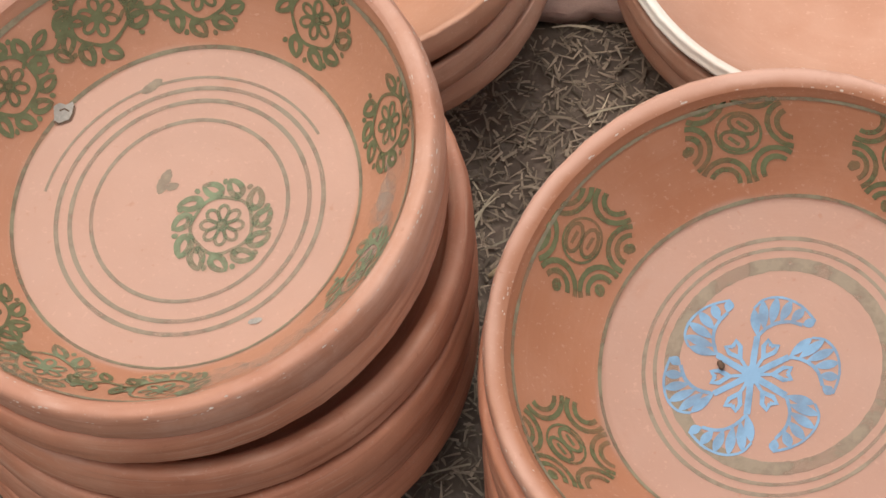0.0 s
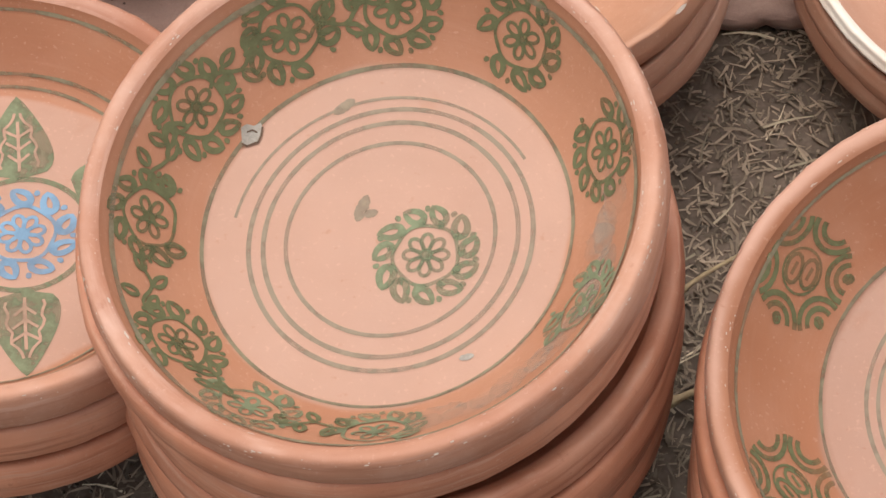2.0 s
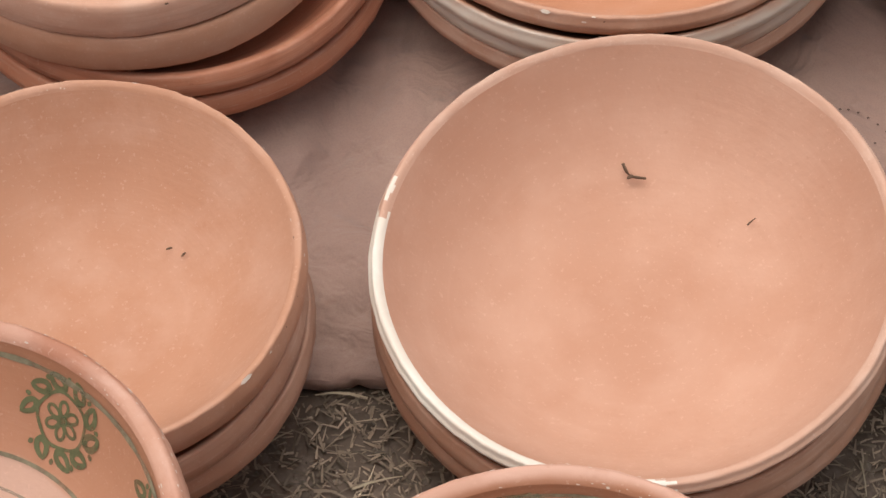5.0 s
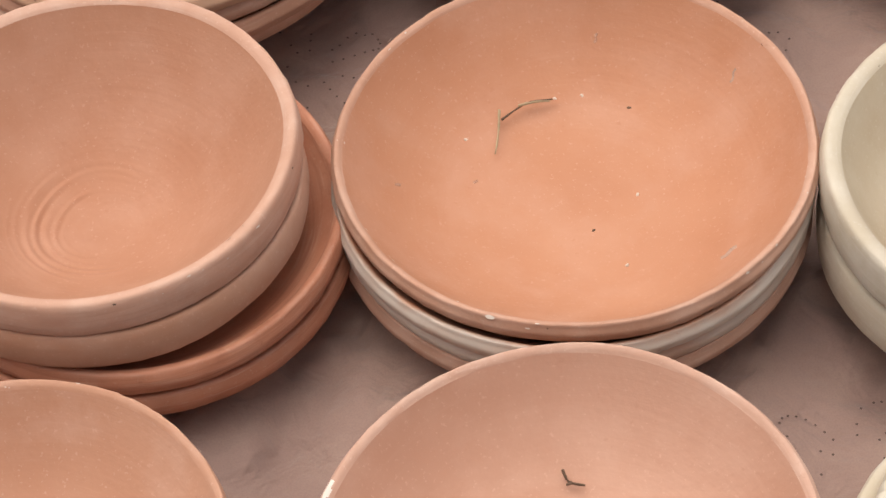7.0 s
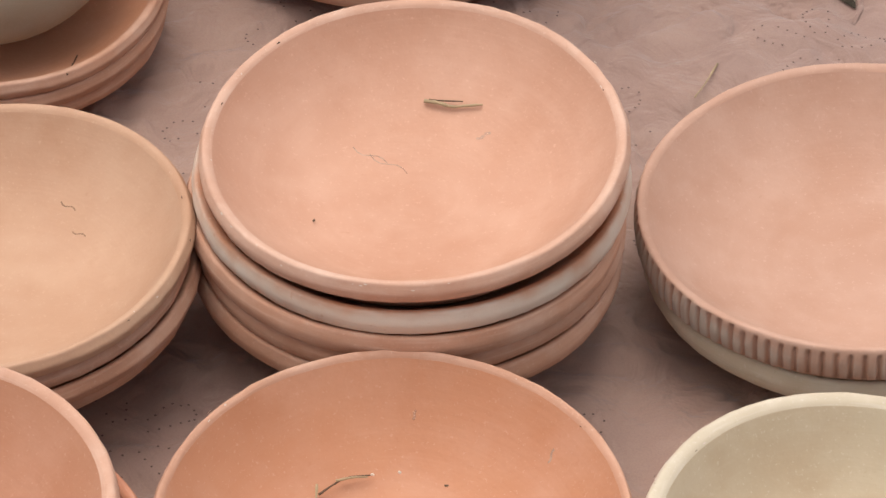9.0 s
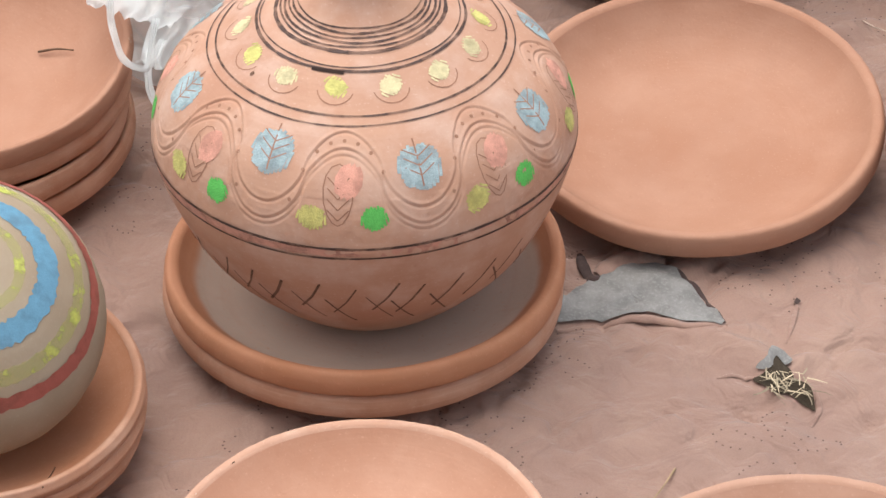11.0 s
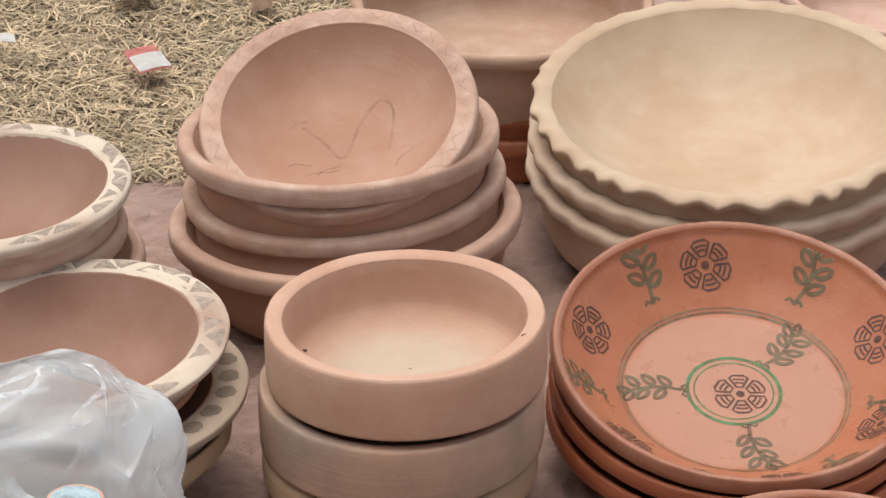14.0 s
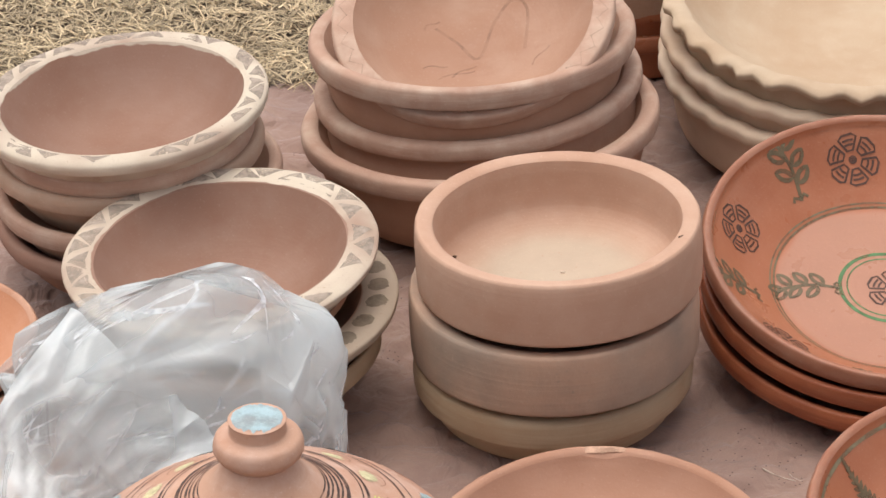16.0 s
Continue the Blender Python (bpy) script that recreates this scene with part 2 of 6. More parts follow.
worn_rims = {
    "terracotta": clay("worn_terracotta_rim", (0.50, 0.265, 0.17), (0.60, 0.40, 0.30), dust=0.7, deep=(0.38, 0.19, 0.115), streak=0.5),
    "ruddy_terracotta": clay("worn_ruddy_rim", (0.575, 0.250, 0.144), (0.56, 0.34, 0.24), rough=0.58, dust=0.4, deep=(0.30, 0.105, 0.055), streak=0.75),
    "slip_coated_clay": clay("worn_slip_rim", (0.49, 0.245, 0.155), (0.60, 0.38, 0.29), rough=0.5, dust=0.7, deep=(0.33, 0.125, 0.068), streak=0.7),
    "pink_terracotta": clay("worn_pink_rim", (0.54, 0.315, 0.22), (0.64, 0.45, 0.35), dust=0.7, deep=(0.44, 0.245, 0.165), streak=0.5),
    "ringed_terracotta": clay("worn_ringed_rim", (0.53, 0.30, 0.205), (0.62, 0.43, 0.33), dust=0.7, deep=(0.42, 0.22, 0.14), streak=0.5),
    "brown_clay": clay("worn_brown_rim", (0.46, 0.285, 0.205), (0.58, 0.44, 0.34), dust=0.8, deep=(0.36, 0.21, 0.15), streak=0.5),
    "cream_clay": clay("worn_cream_rim", (0.56, 0.47, 0.35), (0.64, 0.57, 0.47), dust=0.8, deep=(0.45, 0.36, 0.25), streak=0.5),
}


# ---- tools for building ----
def link_mesh(name, verts, faces, material, smooth_faces=True):
    me = bpy.data.meshes.new(name)
    keep = np.zeros(len(verts), bool)
    keep[[i for face in faces for i in face]] = True
    if not keep.all():
        order = np.cumsum(keep) - 1
        verts = [v for v, k in zip(verts, keep) if k]
        faces = [tuple(int(order[i]) for i in face) for face in faces]
    me.from_pydata([tuple(v) for v in verts], [], faces)
    me.polygons.foreach_set("use_smooth", [smooth_faces] * len(me.polygons))
    me.materials.append(material)
    me.update()
    return new(name, me)


def part(name, bm, material, parent=None, label=""):
    """One mesh of its own, from a bmesh, under a thing or a part."""
    me = bpy.data.meshes.new(name)
    bm.to_mesh(me)
    bm.free()
    me.polygons.foreach_set("use_smooth", [True] * len(me.polygons))
    me.materials.append(material)
    ob = new(name, me)
    ob.parent = parent
    return tagged(ob, label)


def spin(profile, segments, seed=0, wobble=0.0012, rimwave=None, sharp=()):
    """Verts and faces of a closed profile of (r, z), turned about z, a little out of true."""
    rnd = random.Random(seed)
    ph = [rnd.uniform(0, 6.283) for _ in range(6)]
    amp = [rnd.uniform(0.5, 1) * wobble for _ in range(6)]
    verts, faces = [], []
    n = len(profile)
    rmax = max(r for r, z in profile)
    rough = max(0.0004, wobble * 0.33)
    for i in range(segments):
        a = 2 * math.pi * i / segments
        dr = amp[0] * math.sin(2 * a + ph[0]) + 0.5 * amp[1] * math.sin(3 * a + ph[1]) + 0.25 * amp[4] * math.sin(7 * a + ph[4])
        dz = 0.5 * amp[2] * math.sin(2 * a + ph[2]) + 0.4 * amp[3] * math.sin(5 * a + ph[3])
        for k, (r, z) in enumerate(profile):
            w = (r / rmax) ** 2
            rr, zz = max(r, 0.0) + (dr * w if r > 0 else 0), z + dz * w * (1 if z > 0.004 else 0)
            if rimwave:
                rr, zz = rimwave(a, rr, zz, k)
            if r > rmax * 0.945 and z > 0.02:
                rr += rough * noise.noise((math.cos(a) * 9, math.sin(a) * 9, z * 130 + seed)) + rough * noise.noise((math.cos(a) * 30, math.sin(a) * 30, z * 120 + seed))
                zz += rough * 0.6 * noise.noise((math.cos(a) * 17, math.sin(a) * 17, seed + 0.5))
            verts.append((rr * math.cos(a), rr * math.sin(a), zz))
    for i in range(segments):
        j = (i + 1) % segments
        for k in range(n - 1):
            a, b, c, d = i * n + k, j * n + k, j * n + k + 1, i * n + k + 1
            if profile[k][0] <= 0:
                faces.append((a, c, d))
            elif profile[k + 1][0] <= 0:
                faces.append((a, b, d))
            else:
                faces.append((a, b, c, d))
    return verts, faces


def curve_points(pts, n):
    """A smooth (Catmull-Rom) line through points."""
    out = []
    p = [pts[0], *pts, pts[-1]]
    for i in range(1, len(p) - 2):
        for s in range(n):
            t = s / n
            out.append(tuple(0.5 * (2 * b + (c - a) * t + (2 * a - 5 * b + 4 * c - d) * t * t + (3 * b - a - 3 * c + d) * t ** 3)
                             for a, b, c, d in zip(p[i - 1], p[i], p[i + 1], p[i + 2])))
    out.append(tuple(pts[-1]))
    return out


def bowl_profile(R, h, base, lip=0.008, band=0.016, shape="round", floor=None, thick=0.007, ripple=None, power=3.6):
    """Outer base, outer wall, lip band, rim, inner wall, floor; returns the line and the index where the inside begins."""
    ro = R - lip * 0.45
    outer = curve_points([(base * 0.97, 0.0), (base + 0.003, 0.003), (base + (ro - base) * 0.5, h * 0.28), (ro - 0.004, h - band - 0.006), (ro, h - band - 0.002)], 4)
    rimline = curve_points([(R - 0.001, h - band), (R, h - band + 0.003), (R + 0.0005, h - band * 0.5), (R - 0.001, h - 0.003), (R - lip * 0.35, h), (R - lip * 0.8, h - 0.0008), (R - lip - 0.0006, h - 0.0028)], 3)
    ri = R - lip - 0.002
    fl = floor if floor is not None else base * 1.02
    if shape == "round":
        ri, n = R - lip - 0.0012, 26
        inner = [(ri * (1 - k / n) + 0.012 * k / n, thick + (h - thick - 0.0038) * (((ri * (1 - k / n) + 0.012 * k / n) / ri) ** power)) for k in range(n + 1)]
    elif shape == "cone":
        inner = curve_points([(ri, h - 0.008), (fl + (ri - fl) * 0.55, thick + (h - thick) * 0.40), (fl + 0.004, thick + 0.004), (fl - 0.006, thick + 0.0012), (fl * 0.5, thick), (0.012, thick)], 5)
    else:
        inner = curve_points([(ri, h - 0.012), (ri - 0.001, h * 0.55), (ri - 0.006, h * 0.3), (ri - 0.025, thick + 0.004), (fl * 0.5, thick), (0.012, thick)], 5)
    if ripple:
        r0, r1, amp, n = ripple
        fine = []
        for (ra, za), (rb, zb) in zip(inner, inner[1:]):
            fine += [(ra + (rb - ra) * s / 6, za + (zb - za) * s / 6) for s in range(6)]
        inner = [(r, z + (amp * math.sin((r - r0) / (r1 - r0) * n * 2 * math.pi) * math.sin((r - r0) / (r1 - r0) * math.pi) if r0 < r < r1 else 0)) for r, z in fine + inner[-1:]]
    line = [(0.0, 0.002), (base * 0.6, 0.001)] + outer + rimline
    start = len(line)
    return line + inner + [(0.0, thick)], start


def seat(c, tilt, h):
    """The pose of a vessel of height h whose rim's middle is c and whose plane climbs by tilt degrees along x and y."""
    n = Vector((-math.tan(radians(tilt[0])), -math.tan(radians(tilt[1])), 1)).normalized()
    q = Vector((0, 0, 1)).rotation_difference(n)
    return Matrix.Translation(c) @ q.to_matrix().to_4x4() @ Matrix.Translation((0, 0, -h))


def bowl(name, c, R, h, material, label, tilt=(0, 0), base=None, lip=0.008, band=0.016, shape="round", floor=None, seed=0, segments=112, group="", category="bowl", rimwave=None, thick=0.007, turn=0.0, wobble=0.0012, ripple=None, power=3.6, rim_material=None, rim_label="", rim_patch=None):
    base = base or R * 0.62
    prof, start = bowl_profile(R, h, base, lip, band, shape, floor, thick, ripple, power)
    v, f = spin(prof, segments, seed, wobble, rimwave)
    n = len(prof)
    lo, hi = start - 19, start - 1
    body, edge = [], []
    for face in f:
        k = sorted(i % n for i in face)
        (edge if k[0] >= lo and k[-1] <= hi else body).append(face)
    ob = link_mesh(name, v, body, material)
    ob.matrix_world = seat(c, tilt, h) @ pose(0, 0, 0, 0, 0, turn)
    tagged(ob, label, category, group)
    used = sorted({i for face in edge for i in face})
    at = {i: k for k, i in enumerate(used)}
    rim = link_mesh("rim", [v[i] for i in used], [tuple(at[i] for i in face) for face in edge], rim_material or worn_rims.get(material.name, material))
    rim.parent = ob
    if rim_patch:
        wash, a0, a1 = rim_patch
        rim.data.materials.append(wash)
        for p in rim.data.polygons:
            x, y, z = p.center
            if a0 < math.degrees(math.atan2(y, x)) % 360 + 14 * noise.noise((x * 40, y * 40, z * 300)) < a1:
                p.material_index = 1
    tagged(rim, rim_label)
    return ob, prof[start:][::-1]


# ---- ground ----
m_dirt = plain("dry_dirt", (0.175, 0.13, 0.098), 0.95, 0.45, 18, 0.9)
m_straw = plain("dry_straw", (0.29, 0.222, 0.158), 0.85, 0.3, 30, 0, island=True)
m_strawpale = plain("pale_straw", (0.47, 0.39, 0.27), 0.8, 0.3, 30, 0, island=True)
m_clod = plain("earth_clod", (0.24, 0.19, 0.145), 0.95, 0.4, 40, 0.4, island=True)
m_grass = plain("dry_grass", (0.56, 0.435, 0.275), 0.8, 0.3, 30, 0, island=True)


def quilt_material():
    m, nt, bsdf = nodes_of("brown_quilt")
    tc = nt.nodes.new("ShaderNodeTexCoord")
    vec = tc.outputs["Object"]
    c = mix(nt, noise_fac(nt, vec, 5, 4), (0.355, 0.226, 0.175), (0.262, 0.166, 0.134))
    c = mix(nt, math_node(nt, "MULTIPLY", noise_fac(nt, vec, 17, 5, 0.5, 0.75), 0.5), c, (0.41, 0.28, 0.215))
    c = mix(nt, math_node(nt, "MULTIPLY", noise_fac(nt, vec, 900, 2, 0.4, 0.7), 0.2), c, (0.17, 0.10, 0.085))
    nt.links.new(c, bsdf.inputs["Base Color"])
    bsdf.inputs["Roughness"].default_value = 0.9
    bsdf.inputs["Sheen Weight"].default_value = 0.15
    n = node(nt, "TexNoise", Scale=70.0, Detail=4.0)
    nt.links.new(vec, n.inputs["Vector"])
    b = node(nt, "Bump", Strength=0.35, Distance=0.003)
    nt.links.new(n.outputs["Fac"], b.inputs["Height"])
    mid = node(nt, "TexNoise", Scale=24.0, Detail=3.0, Distortion=0.8)
    nt.links.new(vec, mid.inputs["Vector"])
    b0 = node(nt, "Bump", Strength=0.8, Distance=0.014)
    nt.links.new(mid.outputs["Fac"], b0.inputs["Height"])
    nt.links.new(b0.outputs[0], b.inputs["Normal"])
    w = node(nt, "TexNoise", Scale=1400.0, Detail=1.0)
    nt.links.new(vec, w.inputs["Vector"])
    b2 = node(nt, "Bump", Strength=0.2, Distance=0.0006)
    nt.links.new(w.outputs["Fac"], b2.inputs["Height"])
    nt.links.new(b.outputs[0], b2.inputs["Normal"])
    nt.links.new(b2.outputs[0], bsdf.inputs["Normal"])
    return m


m_quilt = quilt_material()


def grid_sheet(name, xs, ys, height, material, keep=None):
    verts = [(x, y, height(x, y)) for y in ys for x in xs]
    w = len(xs)
    faces = [(j * w + i, j * w + i + 1, (j + 1) * w + i + 1, (j + 1) * w + i) for j in range(len(ys) - 1) for i in range(w - 1)
             if keep is None or keep((xs[i] + xs[i + 1]) / 2, (ys[j] + ys[j + 1]) / 2)]
    return link_mesh(name, verts, faces, material)


def ground_height(x, y):
    near = max(0.0, 1 - max(abs(x - 0.2) - 1.5, abs(y - 2.2) - 2.6, 0.0) / 2)
    under = min(1.0, max(0.0, (y - 0.872) / 0.05)) * (1.0 if on_quilt(x, y + 0.03) else 0.0)
    return -0.012 - 0.026 * under + near * 0.006 * noise.noise((x * 9, y * 9, 0.3)) + near * 0.0035 * noise.noise((x * 31, y * 31, 1.3))


def steps(lo, hi, fine_lo, fine_hi, d):
    out, v = [], fine_lo
    while v < fine_hi:
        out.append(v)
        v += d
    ext = [1, 3, 8, 20, 60, 200, 600]
    return [fine_lo - e for e in reversed(ext)] + out + [fine_hi] + [fine_hi + e for e in ext]


EDGE_NEAR, EDGE_FAR = 0.866, 3.18


def on_quilt(x, y):
    edge = EDGE_FAR + 0.012 * noise.noise((x * 8, 0, 4)) + 3.2 * max(0.0, x - 0.2)
    return y < edge


ground = grid_sheet("ground", steps(0, 0, -1.3, 1.9, 0.02), steps(0, 0, -0.3, 4.9, 0.02), ground_height, m_dirt)
tagged(ground, "dry grey-brown earth strewn with chopped straw", "ground", kind="structure")

def quilt_height(x, y):
    wx, wy = x + 0.05 * noise.noise((x * 6, y * 6, 11)), y + 0.05 * noise.noise((x * 6, y * 6, 17))
    z = -0.002 + 0.005 * noise.noise((x * 4.3, y * 4.3, 2.0)) + 0.006 * noise.noise((wx * 13, wy * 13, 5.0)) + 0.003 * noise.noise((wx * 30, wy * 30, 8.0))
    z -= 0.0055 * (1 - min(1.0, abs(noise.noise((wx * 9.0, wy * 9.0, 9.0))) / 0.14)) ** 2
    z -= 0.0050 * (1 - min(1.0, abs(noise.noise((wx * 17.0, wy * 22.0, 4.0))) / 0.16)) ** 2
    z += 0.0034 * abs(noise.noise((wx * 38.0, wy * 38.0, 6.0)))
    dx, dy = x - 0.378, y - 1.815
    d = math.hypot(dx, dy)
    if d < 0.22:
        z += 0.0055 * math.exp(-d / 0.065) * math.cos(5 * math.atan2(dy, dx) + 1.1 + 14 * d + 1.5 * noise.noise((x * 20, y * 20, 3.0))) * min(1.0, d / 0.03)
    return z


xs = [-0.85 + i * 0.0055 for i in range(400)]
ys = [EDGE_NEAR + i * 0.0055 for i in range(610)]


quilt = grid_sheet("quilt", xs, ys, quilt_height, m_quilt, on_quilt)
sol = quilt.modifiers.new("thick", "SOLIDIFY")
sol.thickness, sol.offset = 0.008, -1
tagged(quilt, "dusty brown stitched quilt spread on the ground", "quilt")


# ---- stacks of bowls on and beside the quilt ----
def stack(c, R, h, n, gap, mats, name, label, tilt=(0, 0), lean=(0, 0), seed=0, decay=0.8, category="bowl", group="", slip=0.003, deep=None, **kw):
    """n nested vessels; the top one has its rim at c. gap: from rim to rim. Those below the top one lean less and less."""
    rnd = random.Random(seed)
    out = None
    for i in range(n):
        z = c[2] - gap * i
        k = 0 if i == 0 else 1
        dx, dy = (rnd.uniform(-slip, slip) * k, rnd.uniform(-slip, slip) * k)
        t = tilt if i == 0 else (tilt[0] * decay ** i + rnd.uniform(-0.4, 0.4), tilt[1] * decay ** i + rnd.uniform(-0.4, 0.4))
        mat = mats[min(i, len(mats) - 1)]
        lab = label if isinstance(label, str) else label[min(i, len(label) - 1)]
        hi = h
        if deep:
            hi = deep if i == 0 else min(z, max(h, deep - gap * i + (kw.get("thick", 0.007) + 0.002) * i))
        ob, prof = bowl(name, (c[0] + dx + lean[0] * i, c[1] + dy + lean[1] * i, z), R * (1 + rnd.uniform(-0.004, 0.010) * k), hi, mat, lab, t,
                        seed=seed * 17 + i, segments=160 if i == 0 else 112, category=category, group=group, **kw)
        out = out or (ob, prof)
    return out


flower_bowl = stack((-0.318, 0.634, 0.203), 0.130, 0.055, 2, 0.022, [clay_slip, clay_ruddy], "bowl", ["terracotta bowl stamped with green flowers on top of a stack", "unpainted terracotta bowl nested in a stack on the earth"], (9, 5.3), seed=1, shape="cone", floor=0.082, lip=0.010, band=0.021, wobble=0.0002, group="bowls of the flower stack")
stack((-0.309, 0.634, 0.143), 0.131, 0.055, 4, 0.027, [clay_ruddy], "bowl", "unpainted terracotta bowl nested in a stack on the earth", (3, 1), seed=31, shape="cone", floor=0.082, lip=0.010, band=0.024, group="bowls of the flower stack")
wing_bowl = stack((-0.046, 0.559, 0.177), 0.129, 0.055, 5, 0.028, [clay_slip_dim, clay_ruddy], "bowl", ["terracotta bowl with green stamps and a blue whirl", "plain terracotta bowl nested in a stack on the earth"], (10.3, 8.8), seed=2, shape="cone", floor=0.080, lip=0.010, band=0.022, wobble=0.0002, group="bowls of the whirl stack")
leaf_bowl = stack((-0.505, 0.692, 0.118), 0.1235, 0.05, 3, 0.030, [clay_slip, clay_ruddy], "bowl", ["terracotta bowl with green leaves round a blue rosette", "plain terracotta bowl under a painted one"], (-2, -3.8), seed=3, shape="cone", floor=0.085, lip=0.010, band=0.024, wobble=0.0002, group="bowls of the leaf stack")
edge_bowl = stack((-0.259, 0.866, 0.113), 0.1155, 0.06, 3, 0.024, [clay_edge, clay_bare], "bowl", "smooth pinkish terracotta bowl in a stack of three", (1.3, 1.3), deep=0.066, seed=4, band=0.02, lip=0.006, power=2.8, thick=0.005, group="bowls at the edge of the quilt")
bowl("bowl", (0.023, 0.878, 0.091), 0.1368, 0.068, clay_pink, "pink terracotta bowl with a partly whitewashed rim", (4.2, 4.2), seed=5, band=0.010, lip=0.0065, segments=160, group="bowls at the edge of the quilt", rim_patch=(m_whitewash, 158, 275), rim_label="partly whitewashed rim", thick=0.005)
stack((0.023, 0.879, 0.073), 0.1368, 0.05, 2, 0.020, [clay_bare], "bowl", "terracotta bowl under a white-rimmed one", (3.8, 3.8), deep=0.058, seed=55, band=0.017, lip=0.0065, decay=0.9, group="bowls at the edge of the quilt")
orange_bowl = stack((0.035, 1.171, 0.091), 0.1398, 0.045, 4, 0.0155, [clay_bare, clay_ash, clay_ash, clay_pink], "bowl", ["orange terracotta bowl with straw bits inside", "ash-stained terracotta bowl nested in a stack"], (1.9, 0.5), deep=0.064, seed=6, band=0.013, lip=0.006, thick=0.0045, decay=0.95, group="bowls of the orange stack")
def spiral(a, r, z, k):
    """Broken throwing marks round the floor of a bowl, deeper on one side."""
    if 0.018 < r < 0.060 and z > 0.0055:
        q = r + 0.0035 * math.sin(a + 2.2) + 0.0012 * math.sin(a * 3)
        w = max(0.0, math.sin((q - 0.018) / 0.036 * math.pi)) * max(0.0, 0.35 + 0.75 * math.cos(a - 3.3) + 0.5 * noise.noise((math.cos(a) * 2.5, math.sin(a) * 2.5, r * 60)))
        z += 0.0011 * w * noise.noise((q * 330, math.cos(a) * 0.9, math.sin(a) * 0.9)) + 0.00025 * w * math.sin(q / 0.0055 * 2 * math.pi + a)
    elif r <= 0.018 and z > 0.0055:
        z += 0.0004 * noise.noise((math.cos(a) * r * 160, math.sin(a) * r * 160, 3.0))
    return r, z


swirl_bowl = stack((-0.242, 1.145, 0.122), 0.1213, 0.065, 2, 0.026, [clay_swirl, clay_edge], "bowl", ["deep terracotta bowl with throwing rings in its floor", "terracotta bowl under the ringed one"], (2.2, 0.6), deep=0.085, seed=7, band=0.024, lean=(0.004, -0.002), lip=0.009, decay=0.95, floor=0.05, power=2.3, ripple=(0.024, 0.050, 0.0, 5), rimwave=spiral, group="bowls of the ringed stack")
stack((-0.224, 1.147, 0.067), 0.1280, 0.045, 2, 0.020, [clay_ruddy], "bowl", "wide terracotta bowl at the foot of a stack", (0.5, 0.3), seed=8, band=0.016, group="bowls of the ringed stack")
cream_bowl = stack((0.302, 1.142, 0.104), 0.1285, 0.065, 2, 0.038, [clay_cream], "bowl", ["cream clay bowl with small scars inside", "cream clay bowl under another one"], (0.4, -0.5), deep=0.078, seed=9, band=0.03, lip=0.011, group="cream bowls")
buff_bowl = stack((-0.222, 1.411, 0.091), 0.1364, 0.05, 4, 0.0135, [clay_tan, clay_bare], "bowl", ["buff terracotta bowl on a stack", "terracotta bowl nested in a stack"], (4.9, -2.9), deep=0.066, seed=10, band=0.012, decay=0.95, group="bowls of the buff stack")
pink_dish = stack((0.050, 1.445, 0.148), 0.1355, 0.045, 1, 0.02, [clay_pink], "bowl", "pink terracotta dish askew on a stack, a straw inside", (5.4, 2.7), deep=0.062, seed=11, band=0.014, group="bowls of the chalky stack")
stack((0.050, 1.450, 0.119), 0.1395, 0.05, 4, 0.0185, [clay_ash, clay_bare], "bowl", "chalk-streaked terracotta bowl nested in a stack", (3, 0.5), seed=12, band=0.016, decay=0.9, group="bowls of the chalky stack")


def flute(a, r, z, k):
    if r > 0.1452 and z < 0.063:
        r -= 0.0036 * max(0.0, math.cos(a * 104)) ** 2
    return r, z


fluted = bowl("bowl", (0.346, 1.460, 0.089), 0.1475, 0.066, clay_fluted, "pink terracotta bowl with a fluted grey side", (6.7, -1.1), seed=13, band=0.024, segments=832, rimwave=flute)
stack((0.346, 1.460, 0.058), 0.141, 0.058, 1, 0.02, [clay_cream], "bowl", "cream clay bowl under a fluted one", (4, 0), seed=14, band=0.02)
stack((0.045, 1.896, 0.064), 0.1596, 0.042, 2, 0.022, [clay_greyfloor, clay_bare], "dish", ["terracotta dish with a grey inside under a pot", "terracotta dish beneath another dish"], (1.5, 0.3), seed=15, band=0.02, lip=0.011, floor=0.12, base=0.12, power=6, category="dish", group="dishes under the pot")
stack((-0.243, 1.719, 0.066), 0.1273, 0.042, 3, 0.013, [clay_bare], "dish", "terracotta dish under a striped pot", (0, 4), seed=16, band=0.012, decay=0.95, category="dish", group="dishes under the striped pot")
twig_bowl = stack((-0.301, 2.096, 0.126), 0.1445, 0.05, 4, 0.026, [clay_dish, clay_bare], "bowl", ["terracotta bowl with a twig in it", "terracotta bowl in a loose stack"], (0.3, 9.0), deep=0.066, seed=17, band=0.019, decay=0.6, slip=0.006, group="bowls of the twig stack")


def chipped(a, r, z, k):
    d = abs((a - 1.47 + math.pi) % (2 * math.pi) - math.pi)
    if z > 0.040 and d < 0.13:
        z -= 0.004 * (1 - d / 0.13) ** 0.5
        r -= 0.002 * (1 - d / 0.13)
    return r, z


